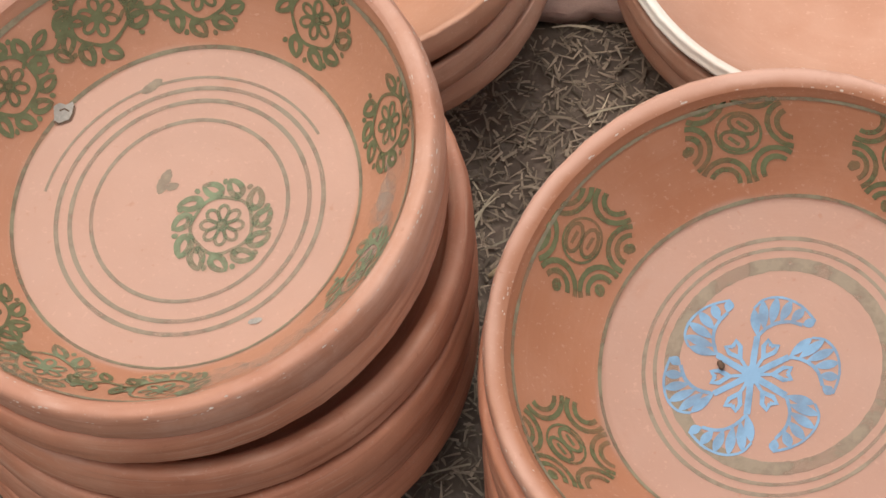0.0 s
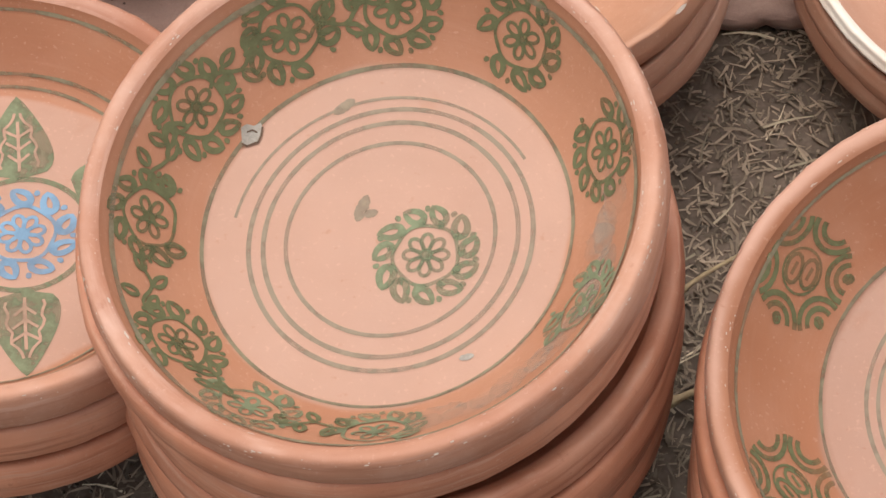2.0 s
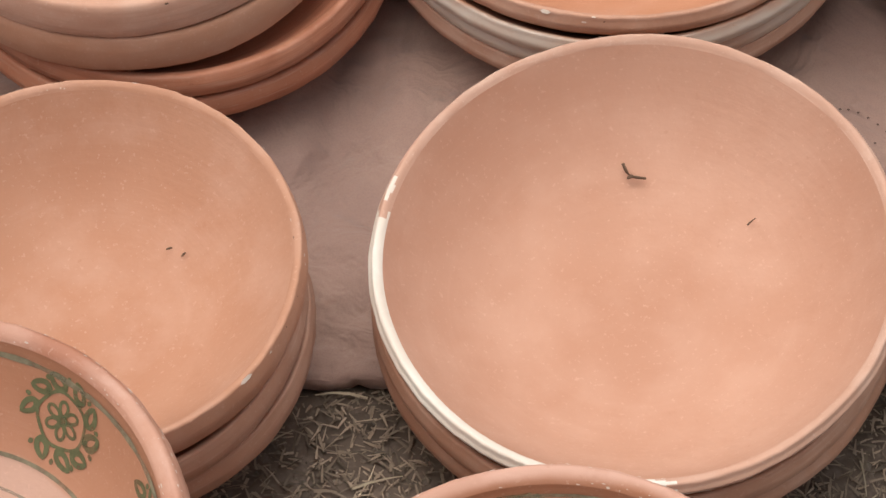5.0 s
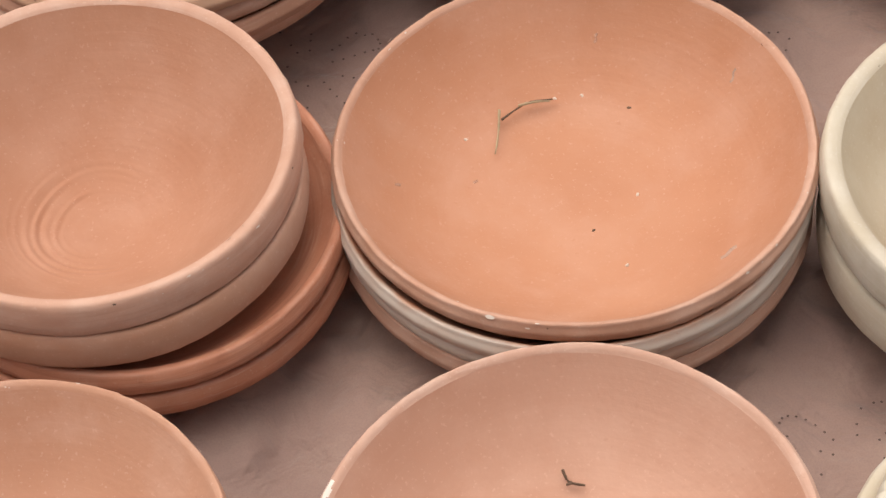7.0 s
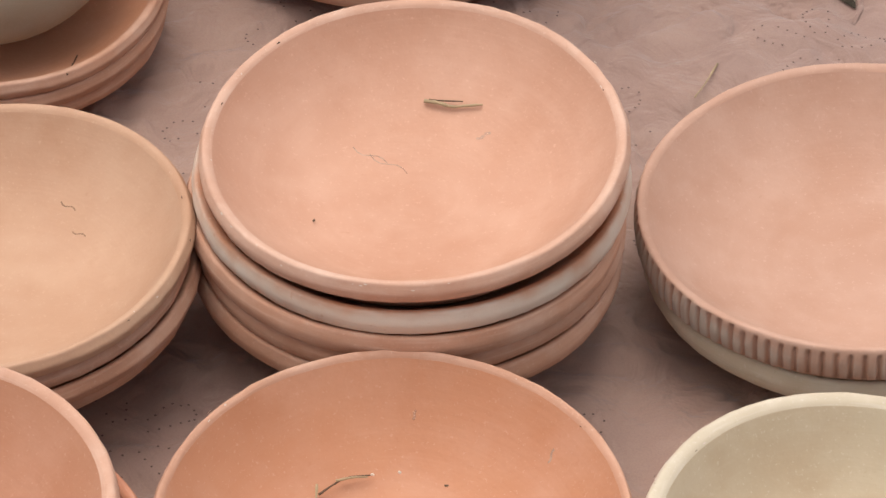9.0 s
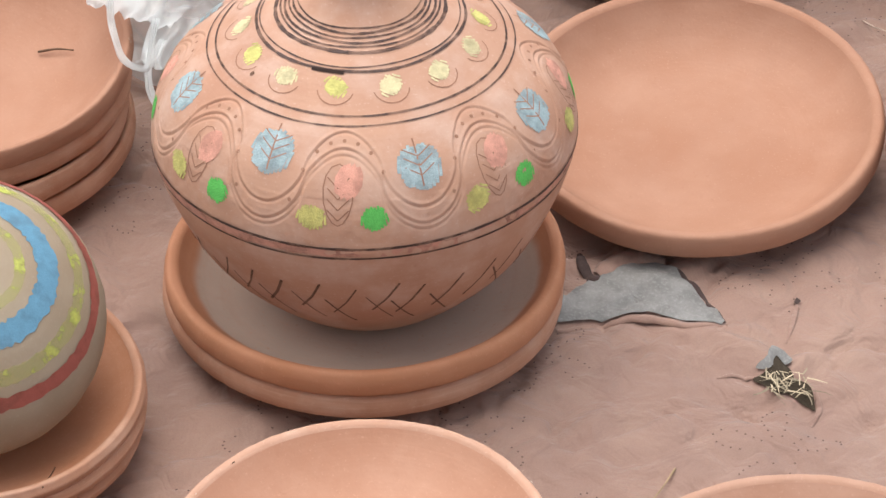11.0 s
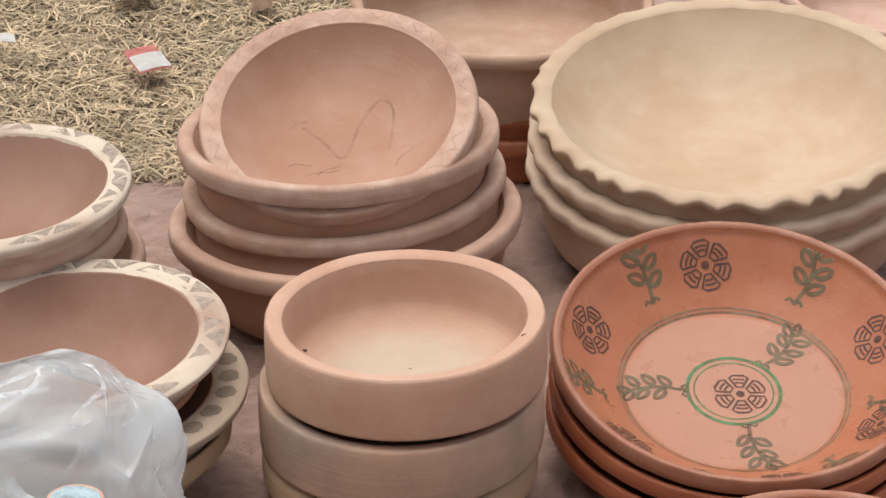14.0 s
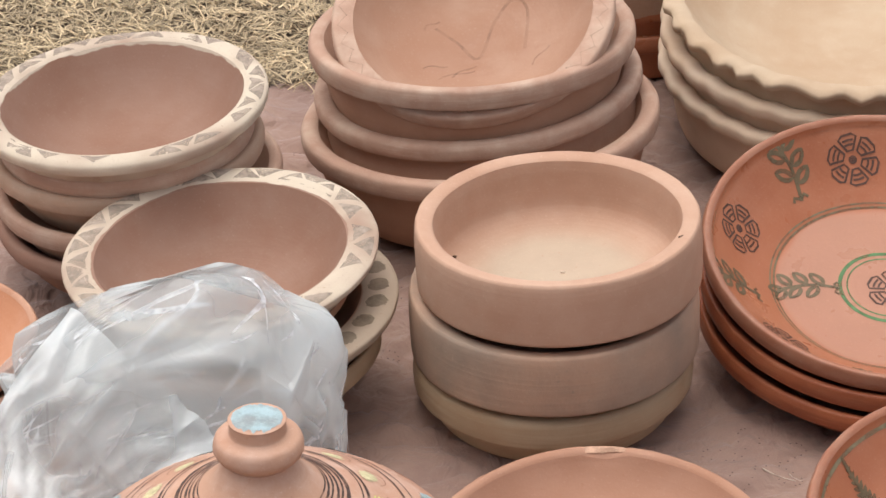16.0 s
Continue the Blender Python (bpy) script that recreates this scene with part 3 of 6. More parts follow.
nicked = bowl("dish", (0.322, 2.107, 0.066), 0.1602, 0.046, clay_dish, "wide terracotta dish with a chipped rim", (2.1, 9.1), seed=18, band=0.022, lip=0.011, floor=0.118, base=0.12, power=6, category="dish", rimwave=chipped, segments=200)
for i, (z, mat) in enumerate(((0.202, clay_dusty), (0.131, clay_grey), (0.060, clay_olive))):
    bowl("straight_bowl", (0.310 - (0, 0.001, 0.0)[i], 2.479, z), 0.1337 + (0, 0.003, -0.001)[i], 0.072 if i < 2 else 0.058, mat, ("straight-sided pink clay bowl on top of two others", "smoke-greyed straight-sided clay bowl", "olive clay bowl at the foot of a stack")[i],
         (3.6, -0.8) if i == 0 else (2.5, 0), base=0.116 if i < 2 else 0.111, lip=0.017, band=0.062 if i < 2 else 0.03, shape="straight", seed=30 + i, segments=144, wobble=0.0008, group="straight-sided bowls")
red_bowl = stack((0.645, 2.547, 0.131), 0.1864, 0.07, 3, 0.034, [clay_red, clay_red_side], "bowl", ["red-brown bowl painted with rosettes and sprigs", "red-brown bowl nested in a stack"], (0.3, 14.3), seed=19, shape="cone", floor=0.110, lip=0.009, band=0.018, decay=0.7, wobble=0.0002, group="red painted bowls")
fern_bowl = stack((0.668, 2.092, 0.123), 0.1774, 0.07, 2, 0.028, [clay_red, clay_red_side], "bowl", ["red-brown bowl painted with ferns and rosettes", "red-brown bowl under a painted one"], (0.1, 6.3), seed=20, shape="cone", floor=0.112, lip=0.009, band=0.018, wobble=0.0002, group="red painted bowls")

for ob, line in (red_bowl, fern_bowl):
    ob.children[0].data.materials[0] = clay_red_rim
    tagged(ob.children[0], "dark glazed rim")


def zigzag(a, r, z, k):
    if z > 0.057 and 0.126 < r < 0.144:
        z -= 0.0016 * abs(math.sin(a * 17))
    return r, z


tilted = bowl("bowl", (0.254, 2.875, 0.230), 0.1471, 0.06, clay_brown, "brown clay bowl lying tilted inside another bowl", (9.0, 23.4), seed=21, lip=0.022, band=0.02, segments=272, rimwave=zigzag, floor=0.075, group="brown bowls")
stack((0.256, 2.912, 0.191), 0.1718, 0.075, 1, 0.02, [clay_brown], "bowl", "brown clay bowl holding a tilted one", (4, -3.3), seed=22, lip=0.016, band=0.022, base=0.145, group="brown bowls")
stack((0.263, 2.917, 0.132), 0.1752, 0.06, 1, 0.02, [clay_brown], "bowl", "brown clay bowl in a leaning stack", (6.3, -2.5), seed=23, lip=0.018, band=0.018, base=0.166, group="brown bowls")
stack((0.264, 2.889, 0.105), 0.1912, 0.095, 1, 0.02, [clay_brown], "bowl", "wide brown clay bowl at the foot of a stack", (5.2, -4), seed=24, lip=0.018, band=0.02, base=0.150, group="brown bowls")


def scallop(a, r, z, k):
    """A rim pinched between finger and thumb into uneven, leaning waves."""
    if r > 0.196 and z > 0.062:
        t = a * 16 + 0.55 * math.sin(a * 5) + 0.4 * math.sin(a * 11 + 1)
        w = abs(math.cos(t + 0.35 * math.sin(2 * t)))
        big = 0.75 + 0.5 * noise.noise((math.cos(a) * 4, math.sin(a) * 4, 2.2))
        edge = min(1.0, (r - 0.196) / 0.022)
        r += edge * big * (0.0082 * w - 0.0035)
        z += edge * big * (0.0042 * (1 - w) + 0.0018 * math.sin(2 * t) - 0.0022 * w)
    return r, z


def pressed(a, r, z, k):
    """A band pressed with the thumb, shallower than the pinched rim."""
    w = abs(math.cos(a * 15 + 0.5 * math.sin(a * 3)))
    if r > 0.198 and z > 0.060:
        r, z = r + 0.0030 * w - 0.0015, z + 0.0016 * (1 - w)
    return r, z


stack((0.694, 3.019, 0.147), 0.2215, 0.085, 2, 0.038, [clay_scallop], "bowl", "grey-buff bowl with a thumb-pressed rim under another one", (3.2, 4.9), seed=61, lip=0.018, band=0.016, rimwave=pressed, floor=0.15, base=0.196, group="scalloped bowls")
stack((0.696, 3.017, 0.186), 0.2225, 0.085, 1, 0.040, [clay_buff], "bowl", "buff bowl with a pinched scalloped rim", (4, 6.1), seed=25, lip=0.021, band=0.012, rimwave=scallop, floor=0.15, base=0.198, group="scalloped bowls")
bowl("basin", (0.461, 3.321, 0.171), 0.1826, 0.095, clay_basin, "deep terracotta basin on two others", (1.5, -0.6), base=0.165, seed=26, lip=0.012, band=0.016, shape="straight", segments=160, category="basin", group="basins at the back")
for z in (0.098, 0.058):
    bowl("basin", (0.465, 3.327, z), 0.176, 0.06 if z < 0.09 else 0.09, clay_red, "red-brown basin under a deep terracotta one", (1, 0), base=0.16, seed=27, lip=0.012, band=0.02, shape="straight", category="basin", group="basins at the back")
for z in (0.150, 0.085):
    bowl("basin", (0.970, 3.426, z), 0.1559, 0.085, clay_palepink, "dusty pink basin at the back", (0.4, -0.3), base=0.14, seed=28, lip=0.010, band=0.02, shape="straight", category="basin", group="basins at the back")
rim_bowl_a = stack((-0.003, 2.505, 0.161), 0.1488, 0.070, 1, 0.05, [clay_creamrim], "bowl", "dark brown bowl with a cream patterned rim", (5.5, 2), seed=28, lip=0.029, band=0.010, floor=0.08, group="bowls with patterned rims", wobble=0.0004)
stack((-0.001, 2.506, 0.140), 0.119, 0.06, 1, 0.02, [clay_bare], "bowl", "brown bowl under a patterned one", (5, 2), seed=32, band=0.03, group="bowls with patterned rims")
rim_bowl_b = stack((0.012, 2.496, 0.110), 0.1520, 0.070, 1, 0.05, [clay_olivrim], "bowl", "brown bowl with a wide olive patterned rim", (5.5, 1), seed=33, lip=0.034, band=0.012, floor=0.08, group="bowls with patterned rims", wobble=0.0004)
stack((0.010, 2.497, 0.075), 0.138, 0.07, 1, 0.02, [clay_olive], "bowl", "olive-brown bowl at the foot of a stack", (3, 1), seed=34, band=0.02, group="bowls with patterned rims")
rim_bowl_c = stack((-0.103, 2.742, 0.202), 0.1459, 0.075, 1, 0.05, [clay_creamrim], "bowl", "dark brown bowl with a cream patterned rim", (5.1, 0.1), seed=29, lip=0.023, band=0.014, floor=0.08, group="bowls with patterned rims", wobble=0.0004)
for k, (dx, z, r, mat) in enumerate(((0.002, 0.172, 0.128, clay_brown), (0.003, 0.155, 0.136, clay_basin), (0.012, 0.118, 0.146, clay_brown), (0.016, 0.085, 0.150, clay_dark))):
    bowl("bowl", (-0.103 + dx, 2.742, z), r, 0.075, mat, "brown clay bowl nested under a patterned one", (4.5, 0), seed=50 + k, lip=0.012, band=0.018, group="bowls with patterned rims")
stack((-0.297, 2.469, 0.090), 0.1238, 0.05, 3, 0.022, [clay_bare], "bowl", "plain terracotta bowl behind a plastic bag", (2, 0), seed=35, group="bowls behind the bag")
stack((1.005, 2.70, 0.15), 0.16, 0.06, 3, 0.026, [clay_red], "bowl", "red-brown bowl beside the painted ones", (0, 2), seed=36, shape="cone", group="red painted bowls")


stack((-0.490, 1.003, 0.072), 0.125, 0.048, 2, 0.022, [clay_ruddy], "bowl", "ruddy terracotta bowl in a low stack on the quilt", (1, 0), seed=71, band=0.018, group="bowls beside the edge")


def teeth(a, r, z, k):
    """Fine teeth pressed into the outer edge of a rim."""
    if r > 0.1285 and z > 0.040:
        r -= 0.0020 * max(0.0, math.cos(a * 100)) ** 2
    return r, z


stack((0.297, 0.868, 0.080), 0.134, 0.055, 2, 0.026, [clay_cream], "bowl", "cream clay bowl under a toothed one", (0, 0.5), seed=72, band=0.02, lip=0.010, group="cream bowls")
bowl("bowl", (0.309, 0.868, 0.103), 0.1335, 0.06, clay_cream, "cream clay bowl with a finely toothed rim", (2.5, 0), seed=73, band=0.02, lip=0.010, segments=600, rimwave=teeth, group="cream bowls")


# ---- painted and carved decoration that follows a turned surface ----
class Turned:
    """A turned surface from its (r, z) line; places a mark at arc length s and angle a, lifted off it."""

    def __init__(self, line, side=1):
        pts = [p for i, p in enumerate(line) if i == 0 or (p[0] - line[i - 1][0]) ** 2 + (p[1] - line[i - 1][1]) ** 2 > 1e-12]
        self.r, self.z = np.array([p[0] for p in pts]), np.array([p[1] for p in pts])
        self.s = np.concatenate([[0], np.cumsum(np.hypot(np.diff(self.r), np.diff(self.z)))])
        self.side = side

    def at(self, s, a, lift=0.0008):
        r, z = np.interp(s, self.s, self.r), np.interp(s, self.s, self.z)
        e = 0.0015
        dr, dz = np.interp(s + e, self.s, self.r) - np.interp(s - e, self.s, self.r), np.interp(s + e, self.s, self.z) - np.interp(s - e, self.s, self.z)
        d = math.hypot(dr, dz) or 1.0
        r, z = r - self.side * dz / d * lift, z + self.side * dr / d * lift
        return (r * math.cos(a), r * math.sin(a), z)

    def flat(self, x, y, lift=0.0008):
        return self.at(math.hypot(x, y), math.atan2(y, x), lift)

    def s_at_z(self, z, lo=0.0):
        i = max(1, int(np.searchsorted(self.s, lo)))
        k = i + int(np.argmin(abs(self.z[i:] - z)))
        return self.s[k]


class Piece(list):
    """Strips of a mark that form a piece of their own."""

    name = ""


def piece(name, strips):
    p = Piece(strips)
    p.name = name
    return p


def motif(name, parent, surf, strips, material, label, s0=None, a0=None, x0=None, y0=None, turn=0.0, lift=0.0008):
    """One painted mark: strips of (left, right) pairs in its own plane, laid on the surface round (s0, a0), or round (x0, y0) on the floor."""
    verts, faces = [], []
    pieces, strips = [p for p in strips if isinstance(p, Piece)], [p for p in strips if not isinstance(p, Piece)]
    full, lift = lift, lift * 0.5
    c, s = math.cos(turn), math.sin(turn)

    def put(p, lift):
        u, v = c * p[0] - s * p[1], s * p[0] + c * p[1]
        if s0 is None:
            return surf.flat(x0 + u, y0 + v, lift)
        r = max(0.02, float(np.interp(s0 + v, surf.s, surf.r)))
        return surf.at(s0 + v, a0 - u / r, lift)

    for layer, strip in enumerate(strips):
        fine = strip[:1]
        for (p0, q0), (p1, q1) in zip(strip, strip[1:]):
            k = max(1, math.ceil(max(math.hypot(p1[0] - p0[0], p1[1] - p0[1]), math.hypot(q1[0] - q0[0], q1[1] - q0[1])) / 0.006))
            fine = fine + [tuple(tuple(u + (v - u) * j / k for u, v in zip(a, b)) for a, b in ((p0, p1), (q0, q1))) for j in range(1, k + 1)]
        strip = fine
        n = len(verts)
        wide = max(math.hypot(p[0] - q[0], p[1] - q[1]) for p, q in strip)
        m = max(1, math.ceil(wide / 0.005))
        for p, q in strip:
            verts += [put((p[0] + (q[0] - p[0]) * k / m, p[1] + (q[1] - p[1]) * k / m), lift + 0.000014 * layer) for k in range(m + 1)]
        faces += [(n + (m + 1) * i + k, n + (m + 1) * i + k + 1, n + (m + 1) * (i + 1) + k + 1, n + (m + 1) * (i + 1) + k) for i in range(len(strip) - 1) for k in range(m)]
    ob = link_mesh(name, verts, faces, material)
    ob.parent = parent
    for k, p in enumerate(pieces):
        motif(p.name, ob, surf, list(p), material, "", s0, a0, x0, y0, turn, full + 0.00004 * (k % 3 + 1))
    return tagged(ob, label)


def stroke(pts, w, closed=False, rnd=None):
    """A line of width w as a strip, a little uneven."""
    out, n = [], len(pts)
    for i, (x, y) in enumerate(pts):
        a, b = (pts[i - 1], pts[(i + 1) % n]) if closed else (pts[max(0, i - 1)], pts[min(n - 1, i + 1)])
        dx, dy = b[0] - a[0], b[1] - a[1]
        d = math.hypot(dx, dy) or 1.0
        k = w / 2 * (rnd.uniform(0.92, 1.08) if rnd else 1)
        out.append(((x - dy / d * k, y + dx / d * k), (x + dy / d * k, y - dx / d * k)))
    return out + out[:1] if closed else out


def ring(r, w, n=64, x=0.0, y=0.0, part_of=1.0, a0=0.0):
    return [((x + (r - w / 2) * math.cos(a), y + (r - w / 2) * math.sin(a)), (x + (r + w / 2) * math.cos(a), y + (r + w / 2) * math.sin(a)))
            for a in (a0 + 2 * math.pi * part_of * i / n for i in range(n + 1))]


def blob(x, y, rx, ry, turn=0.0, rnd=None, n=18):
    """A filled, slightly ragged oval, as a strip across it."""
    out = []
    for i in range(n + 1):
        t = -1 + 2 * i / n
        h = math.sqrt(max(0.0, 1 - t * t)) * ry
        k1, k2 = (rnd.uniform(0.85, 1.15), rnd.uniform(0.85, 1.15)) if rnd else (1, 1)
        c, s = math.cos(turn), math.sin(turn)
        out.append(tuple((x + c * t * rx - s * q, y + s * t * rx + c * q) for q in (h * k1, -h * k2)))
    return out


def leaf_loop(x, y, ang, length, width, w):
    """The outline of a leaf with a bare slit in its middle."""
    pts = []
    for i in range(14):
        t = i / 14 * 2 * math.pi
        u, v = length / 2 * (1 - math.cos(t)), width / 2 * math.sin(t) * (0.8 + 0.3 * math.sin(t / 2))
        pts.append((x + u * math.cos(ang) - v * math.sin(ang), y + u * math.sin(ang) + v * math.cos(ang)))
    return stroke(pts, w, True)


def leaf_fill(x, y, ang, length, width, n=14, lean=0.7):
    """A filled pointed leaf, as a strip along it."""
    out = []
    for i in range(n + 1):
        t = i / n
        h = width / 2 * math.sin(math.pi * t ** lean) ** 0.8 if 0 < t < 1 else 0.0
        u = length * t
        out.append(tuple((x + u * math.cos(ang) - v * math.sin(ang), y + u * math.sin(ang) + v * math.cos(ang)) for v in (h, -h)))
    return out


def slit_leaf(x, y, ang, length, width):
    """A stamped leaf: solid slip with a short bare slit along its middle."""
    out = []
    for sg in (-1, 1):
        st = []
        for i in range(11):
            t = i / 10
            h = width / 2 * math.sin(math.pi * t ** 0.85) ** 0.6 if 0 < t < 1 else 0.0
            g = min(h, width * 0.15 * max(0.0, math.sin(math.pi * (t - 0.18) / 0.6)) if 0.18 < t < 0.78 else 0.0)
            u = length * t
            st.append(tuple((x + u * math.cos(ang) - v * math.sin(ang), y + u * math.sin(ang) + v * math.cos(ang)) for v in (sg * g, sg * h)))
        out.append(st)
    return out


def rosette(size, rnd, leaves=9, petals=8, worn=0.0):
    """A stamped flower, a bare ring, and a wreath of solid slit leaves; size is its outer radius."""
    out = [blob(0, 0, size * 0.13, size * 0.13, n=8)]
    for k in range(petals):
        a = 2 * math.pi * k / petals + 0.3
        out.append(leaf_loop(size * 0.10 * math.cos(a), size * 0.10 * math.sin(a), a, size * 0.32, size * 0.20, size * 0.075))
    out.append(stroke([(size * (0.60 + 0.02 * math.sin(5 * t)) * math.cos(t), size * (0.60 + 0.02 * math.sin(5 * t)) * math.sin(t)) for t in np.linspace(0, 2 * math.pi, 40)[:-1]], size * 0.075, True, rnd))
    for k in range(leaves):
        if rnd.random() < worn:
            continue
        a = 2 * math.pi * k / leaves + rnd.uniform(-0.05, 0.05)
        x, y = size * 0.66 * math.cos(a), size * 0.66 * math.sin(a)
        leaf = piece("wreath_leaf", slit_leaf(x, y, a + 1.12, size * rnd.uniform(0.50, 0.56), size * rnd.uniform(0.34, 0.40)))
        out.append(leaf)
        leaf.append(stroke([(size * 0.60 * math.cos(a + 0.1), size * 0.60 * math.sin(a + 0.1)), (size * 0.74 * math.cos(a + 0.2), size * 0.74 * math.sin(a + 0.2))], size * 0.11))
        leaf.append(blob(size * 0.93 * math.cos(a), size * 0.93 * math.sin(a), size * 0.07, size * 0.055, a, rnd, 6))
    return out


def vine(size, rnd):
    """Two or three sprigs of leaves that fill the gap between two stamped flowers."""
    out = []
    for k in range(5):
        x, y = (k - 2) * size * 0.34, size * 0.22 * math.sin(k * 2.1)
        out += slit_leaf(x, y, rnd.uniform(-0.6, 0.9) + (0.9 if k % 2 else -0.7), size * 0.56, size * 0.34)
    out.append(stroke([((i - 5) * size * 0.17, size * 0.16 * math.sin(i * 0.9)) for i in range(11)], size * 0.1))
    return out


def scale_stamp(size, rnd):
    """A round stamp: six ribbed scales round a disc with an S in it."""
    out = []
    for k in range(6):
        a = 2 * math.pi * k / 6 + 0.2
        x, y = size * 0.98 * math.cos(a), size * 0.98 * math.sin(a)
        scale = piece("stamp_scale", [])
        out.append(scale)
        for rr, w in ((0.44, 0.10), (0.27, 0.10)):
            scale.append(stroke([(x + size * rr * math.cos(a + math.pi + t), y + size * rr * math.sin(a + math.pi + t)) for t in np.linspace(-1.35, 1.35, 10)], size * w, rnd=rnd))
        if rnd.random() < 0.3:
            scale.append(blob(x - size * 0.04 * math.cos(a), y - size * 0.04 * math.sin(a), size * 0.12, size * 0.10, a, rnd, 8))
    for sg in (1, -1):
        out.append(stroke([(size * (0.17 * sg + 0.16 * math.cos(t)), size * (0.26 * math.sin(t))) for t in np.linspace(0, 2 * math.pi, 13)[:-1]], size * 0.075, True))
        out.append(stroke([(size * (0.17 * sg - 0.02), -size * 0.12), (size * (0.17 * sg + 0.03), size * 0.12)], size * 0.07))
    out.append(stroke([(size * 0.40 * math.cos(t), size * 0.40 * math.sin(t)) for t in np.linspace(0, 2 * math.pi, 25)[:-1]], size * 0.05, True, rnd))
    return out


def wheel(size, rnd):
    """A dark stamped wheel of six ribbed sectors."""
    out = [blob(0, 0, size * 0.17, size * 0.17, n=10)]
    for k in range(6):
        a = 2 * math.pi * k / 6 + 0.5
        sec = [(0.38, -0.32), (0.92, -0.40), (1.0, -0.2), (1.0, 0.2), (0.92, 0.40), (0.38, 0.32)]
        sector = piece("wheel_sector", [])
        out.append(sector)
        sector.append(stroke([(size * r * math.cos(a + t), size * r * math.sin(a + t)) for r, t in sec], size * 0.09, True, rnd))
        for r in (0.6, 0.78):
            sector.append(stroke([(size * r * math.cos(a + t), size * r * math.sin(a + t)) for t in (-0.28, 0, 0.28)], size * 0.085))
    return out


def sprig(length, rnd, leaves=((0.22, 1), (0.32, -1), (0.48, 1), (0.60, -1), (0.74, 1), (0.84, -1))):
    """A stem with leaves that climbs along +y."""
    stem = [(0.08 * length * math.sin(t * 3.6), length * t) for t in np.linspace(0, 1, 12)]
    out = [stroke(stem, length * 0.06)]
    for t, sg in leaves:
        x, y = 0.08 * length * math.sin(t * 3.6), length * t
        a = math.pi / 2 - sg * 0.9
        leaf = piece("sprig_leaf", slit_leaf(x + 0.03 * length * math.cos(a), y + 0.03 * length * math.sin(a), a, length * 0.34, length * 0.20))
        out.append(leaf)
        leaf.append(stroke([(x, y), (x + 0.05 * length * math.cos(a), y + 0.05 * length * math.sin(a))], length * 0.035))
    out.append(piece("sprig_leaf", slit_leaf(0.0, length * 0.90, math.pi / 2 + 0.2, length * 0.30, length * 0.20)))
    for sg in (-1, 1):
        out.append(stroke([(0, length * 0.03), (sg * length * 0.09, length * 0.08), (sg * length * 0.13, length * 0.02)], length * 0.05))
    return out


m_green = plain("green_slip", (0.135, 0.138, 0.062), 0.6, 0.3, 60, 0.1, worn=0.25)
m_green_worn = plain("worn_green_slip", (0.14, 0.145, 0.065), 0.6, 0.35, 60, 0.1, worn=0.5)
m_green_pale = plain("pale_green_slip", (0.20, 0.225, 0.125), 0.7, 0.3, 60, 0.1, worn=0.45)
m_line = plain("olive_line", (0.235, 0.195, 0.12), 0.7, 0.3, 60, 0.1, worn=0.4)
m_grey_line = plain("grey_slip", (0.31, 0.245, 0.17), 0.75, 0.12, 60, 0.1, worn=0.3, thin=0.2)
m_blue = plain("blue_slip", (0.20, 0.33, 0.46), 0.75, 0.12, 60, 0.1, worn=0.2)
m_pale_slip = plain("pale_blue_slip", (0.33, 0.33, 0.33), 0.75, 0.12, 60, 0.1, worn=0.4)
m_sprig = plain("grey_green_slip", (0.165, 0.122, 0.068), 0.5, 0.3, 50, 0.1, worn=0.3)
m_ring_green = plain("bright_green_slip", (0.10, 0.21, 0.085), 0.6, 0.3, 50, 0.1, worn=0.25)
m_wheel = plain("manganese_brown", (0.105, 0.055, 0.04), 0.6, 0.3, 50, 0.1, worn=0.15)
m_cutbrown = plain("incised_brown", (0.33, 0.195, 0.14), 0.9, 0.2, 60, 0.2, worn=0.7, thin=0.68)
m_bare = plain("bare_clay_line", (0.50, 0.30, 0.215), 0.85, 0.2, 60, 0.2, worn=0.2)
m_break = plain("fresh_break", (0.60, 0.37, 0.255), 0.9, 0.2, 90, 0.4, worn=0.3)
m_chip = plain("chipped_plaster", (0.36, 0.32, 0.27), 0.9, 0.35, 90, 0.5)
m_twig = plain("dry_twig", (0.13, 0.075, 0.045), 0.8, 0.4, 80, 0.3)
m_strawbit = plain("straw_bit", (0.42, 0.31, 0.18), 0.8, 0.3, 80, 0.2)
m_fleck = plain("white_crumb", (0.66, 0.54, 0.44), 0.9, 0.2, 80, 0.3)

rd = random.Random(5)
# the bowl with green flowers
ob, line = flower_bowl
sf = Turned(line)
for a in (114, 86, 51, 12, -30, 144, 176, -148, -122, -90):
    faded = a in (-30, -90)
    motif("painted_flower", ob, sf, rosette(0.0230, rd, 10, 6, 0.1 if not faded else 0.4), m_green_pale if faded or a == -122 else m_green, "faded green stamped flower" if faded else "green stamped flower in a wreath", s0=0.112, a0=radians(a), turn=rd.uniform(0, 6), lift=0.0009)
for a in (129, 100, 160, -135, -105, -165):
    motif("painted_vine", ob, sf, vine(0.0195, rd), m_green, "green stamped leaves", s0=0.110 + rd.uniform(-0.004, 0.006), a0=radians(a), turn=rd.uniform(-0.3, 0.3), lift=0.0011)
motif("painted_flower", ob, sf, rosette(0.0245, rd, 11), m_green_pale, "pale green stamped rosette on the floor", x0=0.0178, y0=-0.0118, turn=0.4)
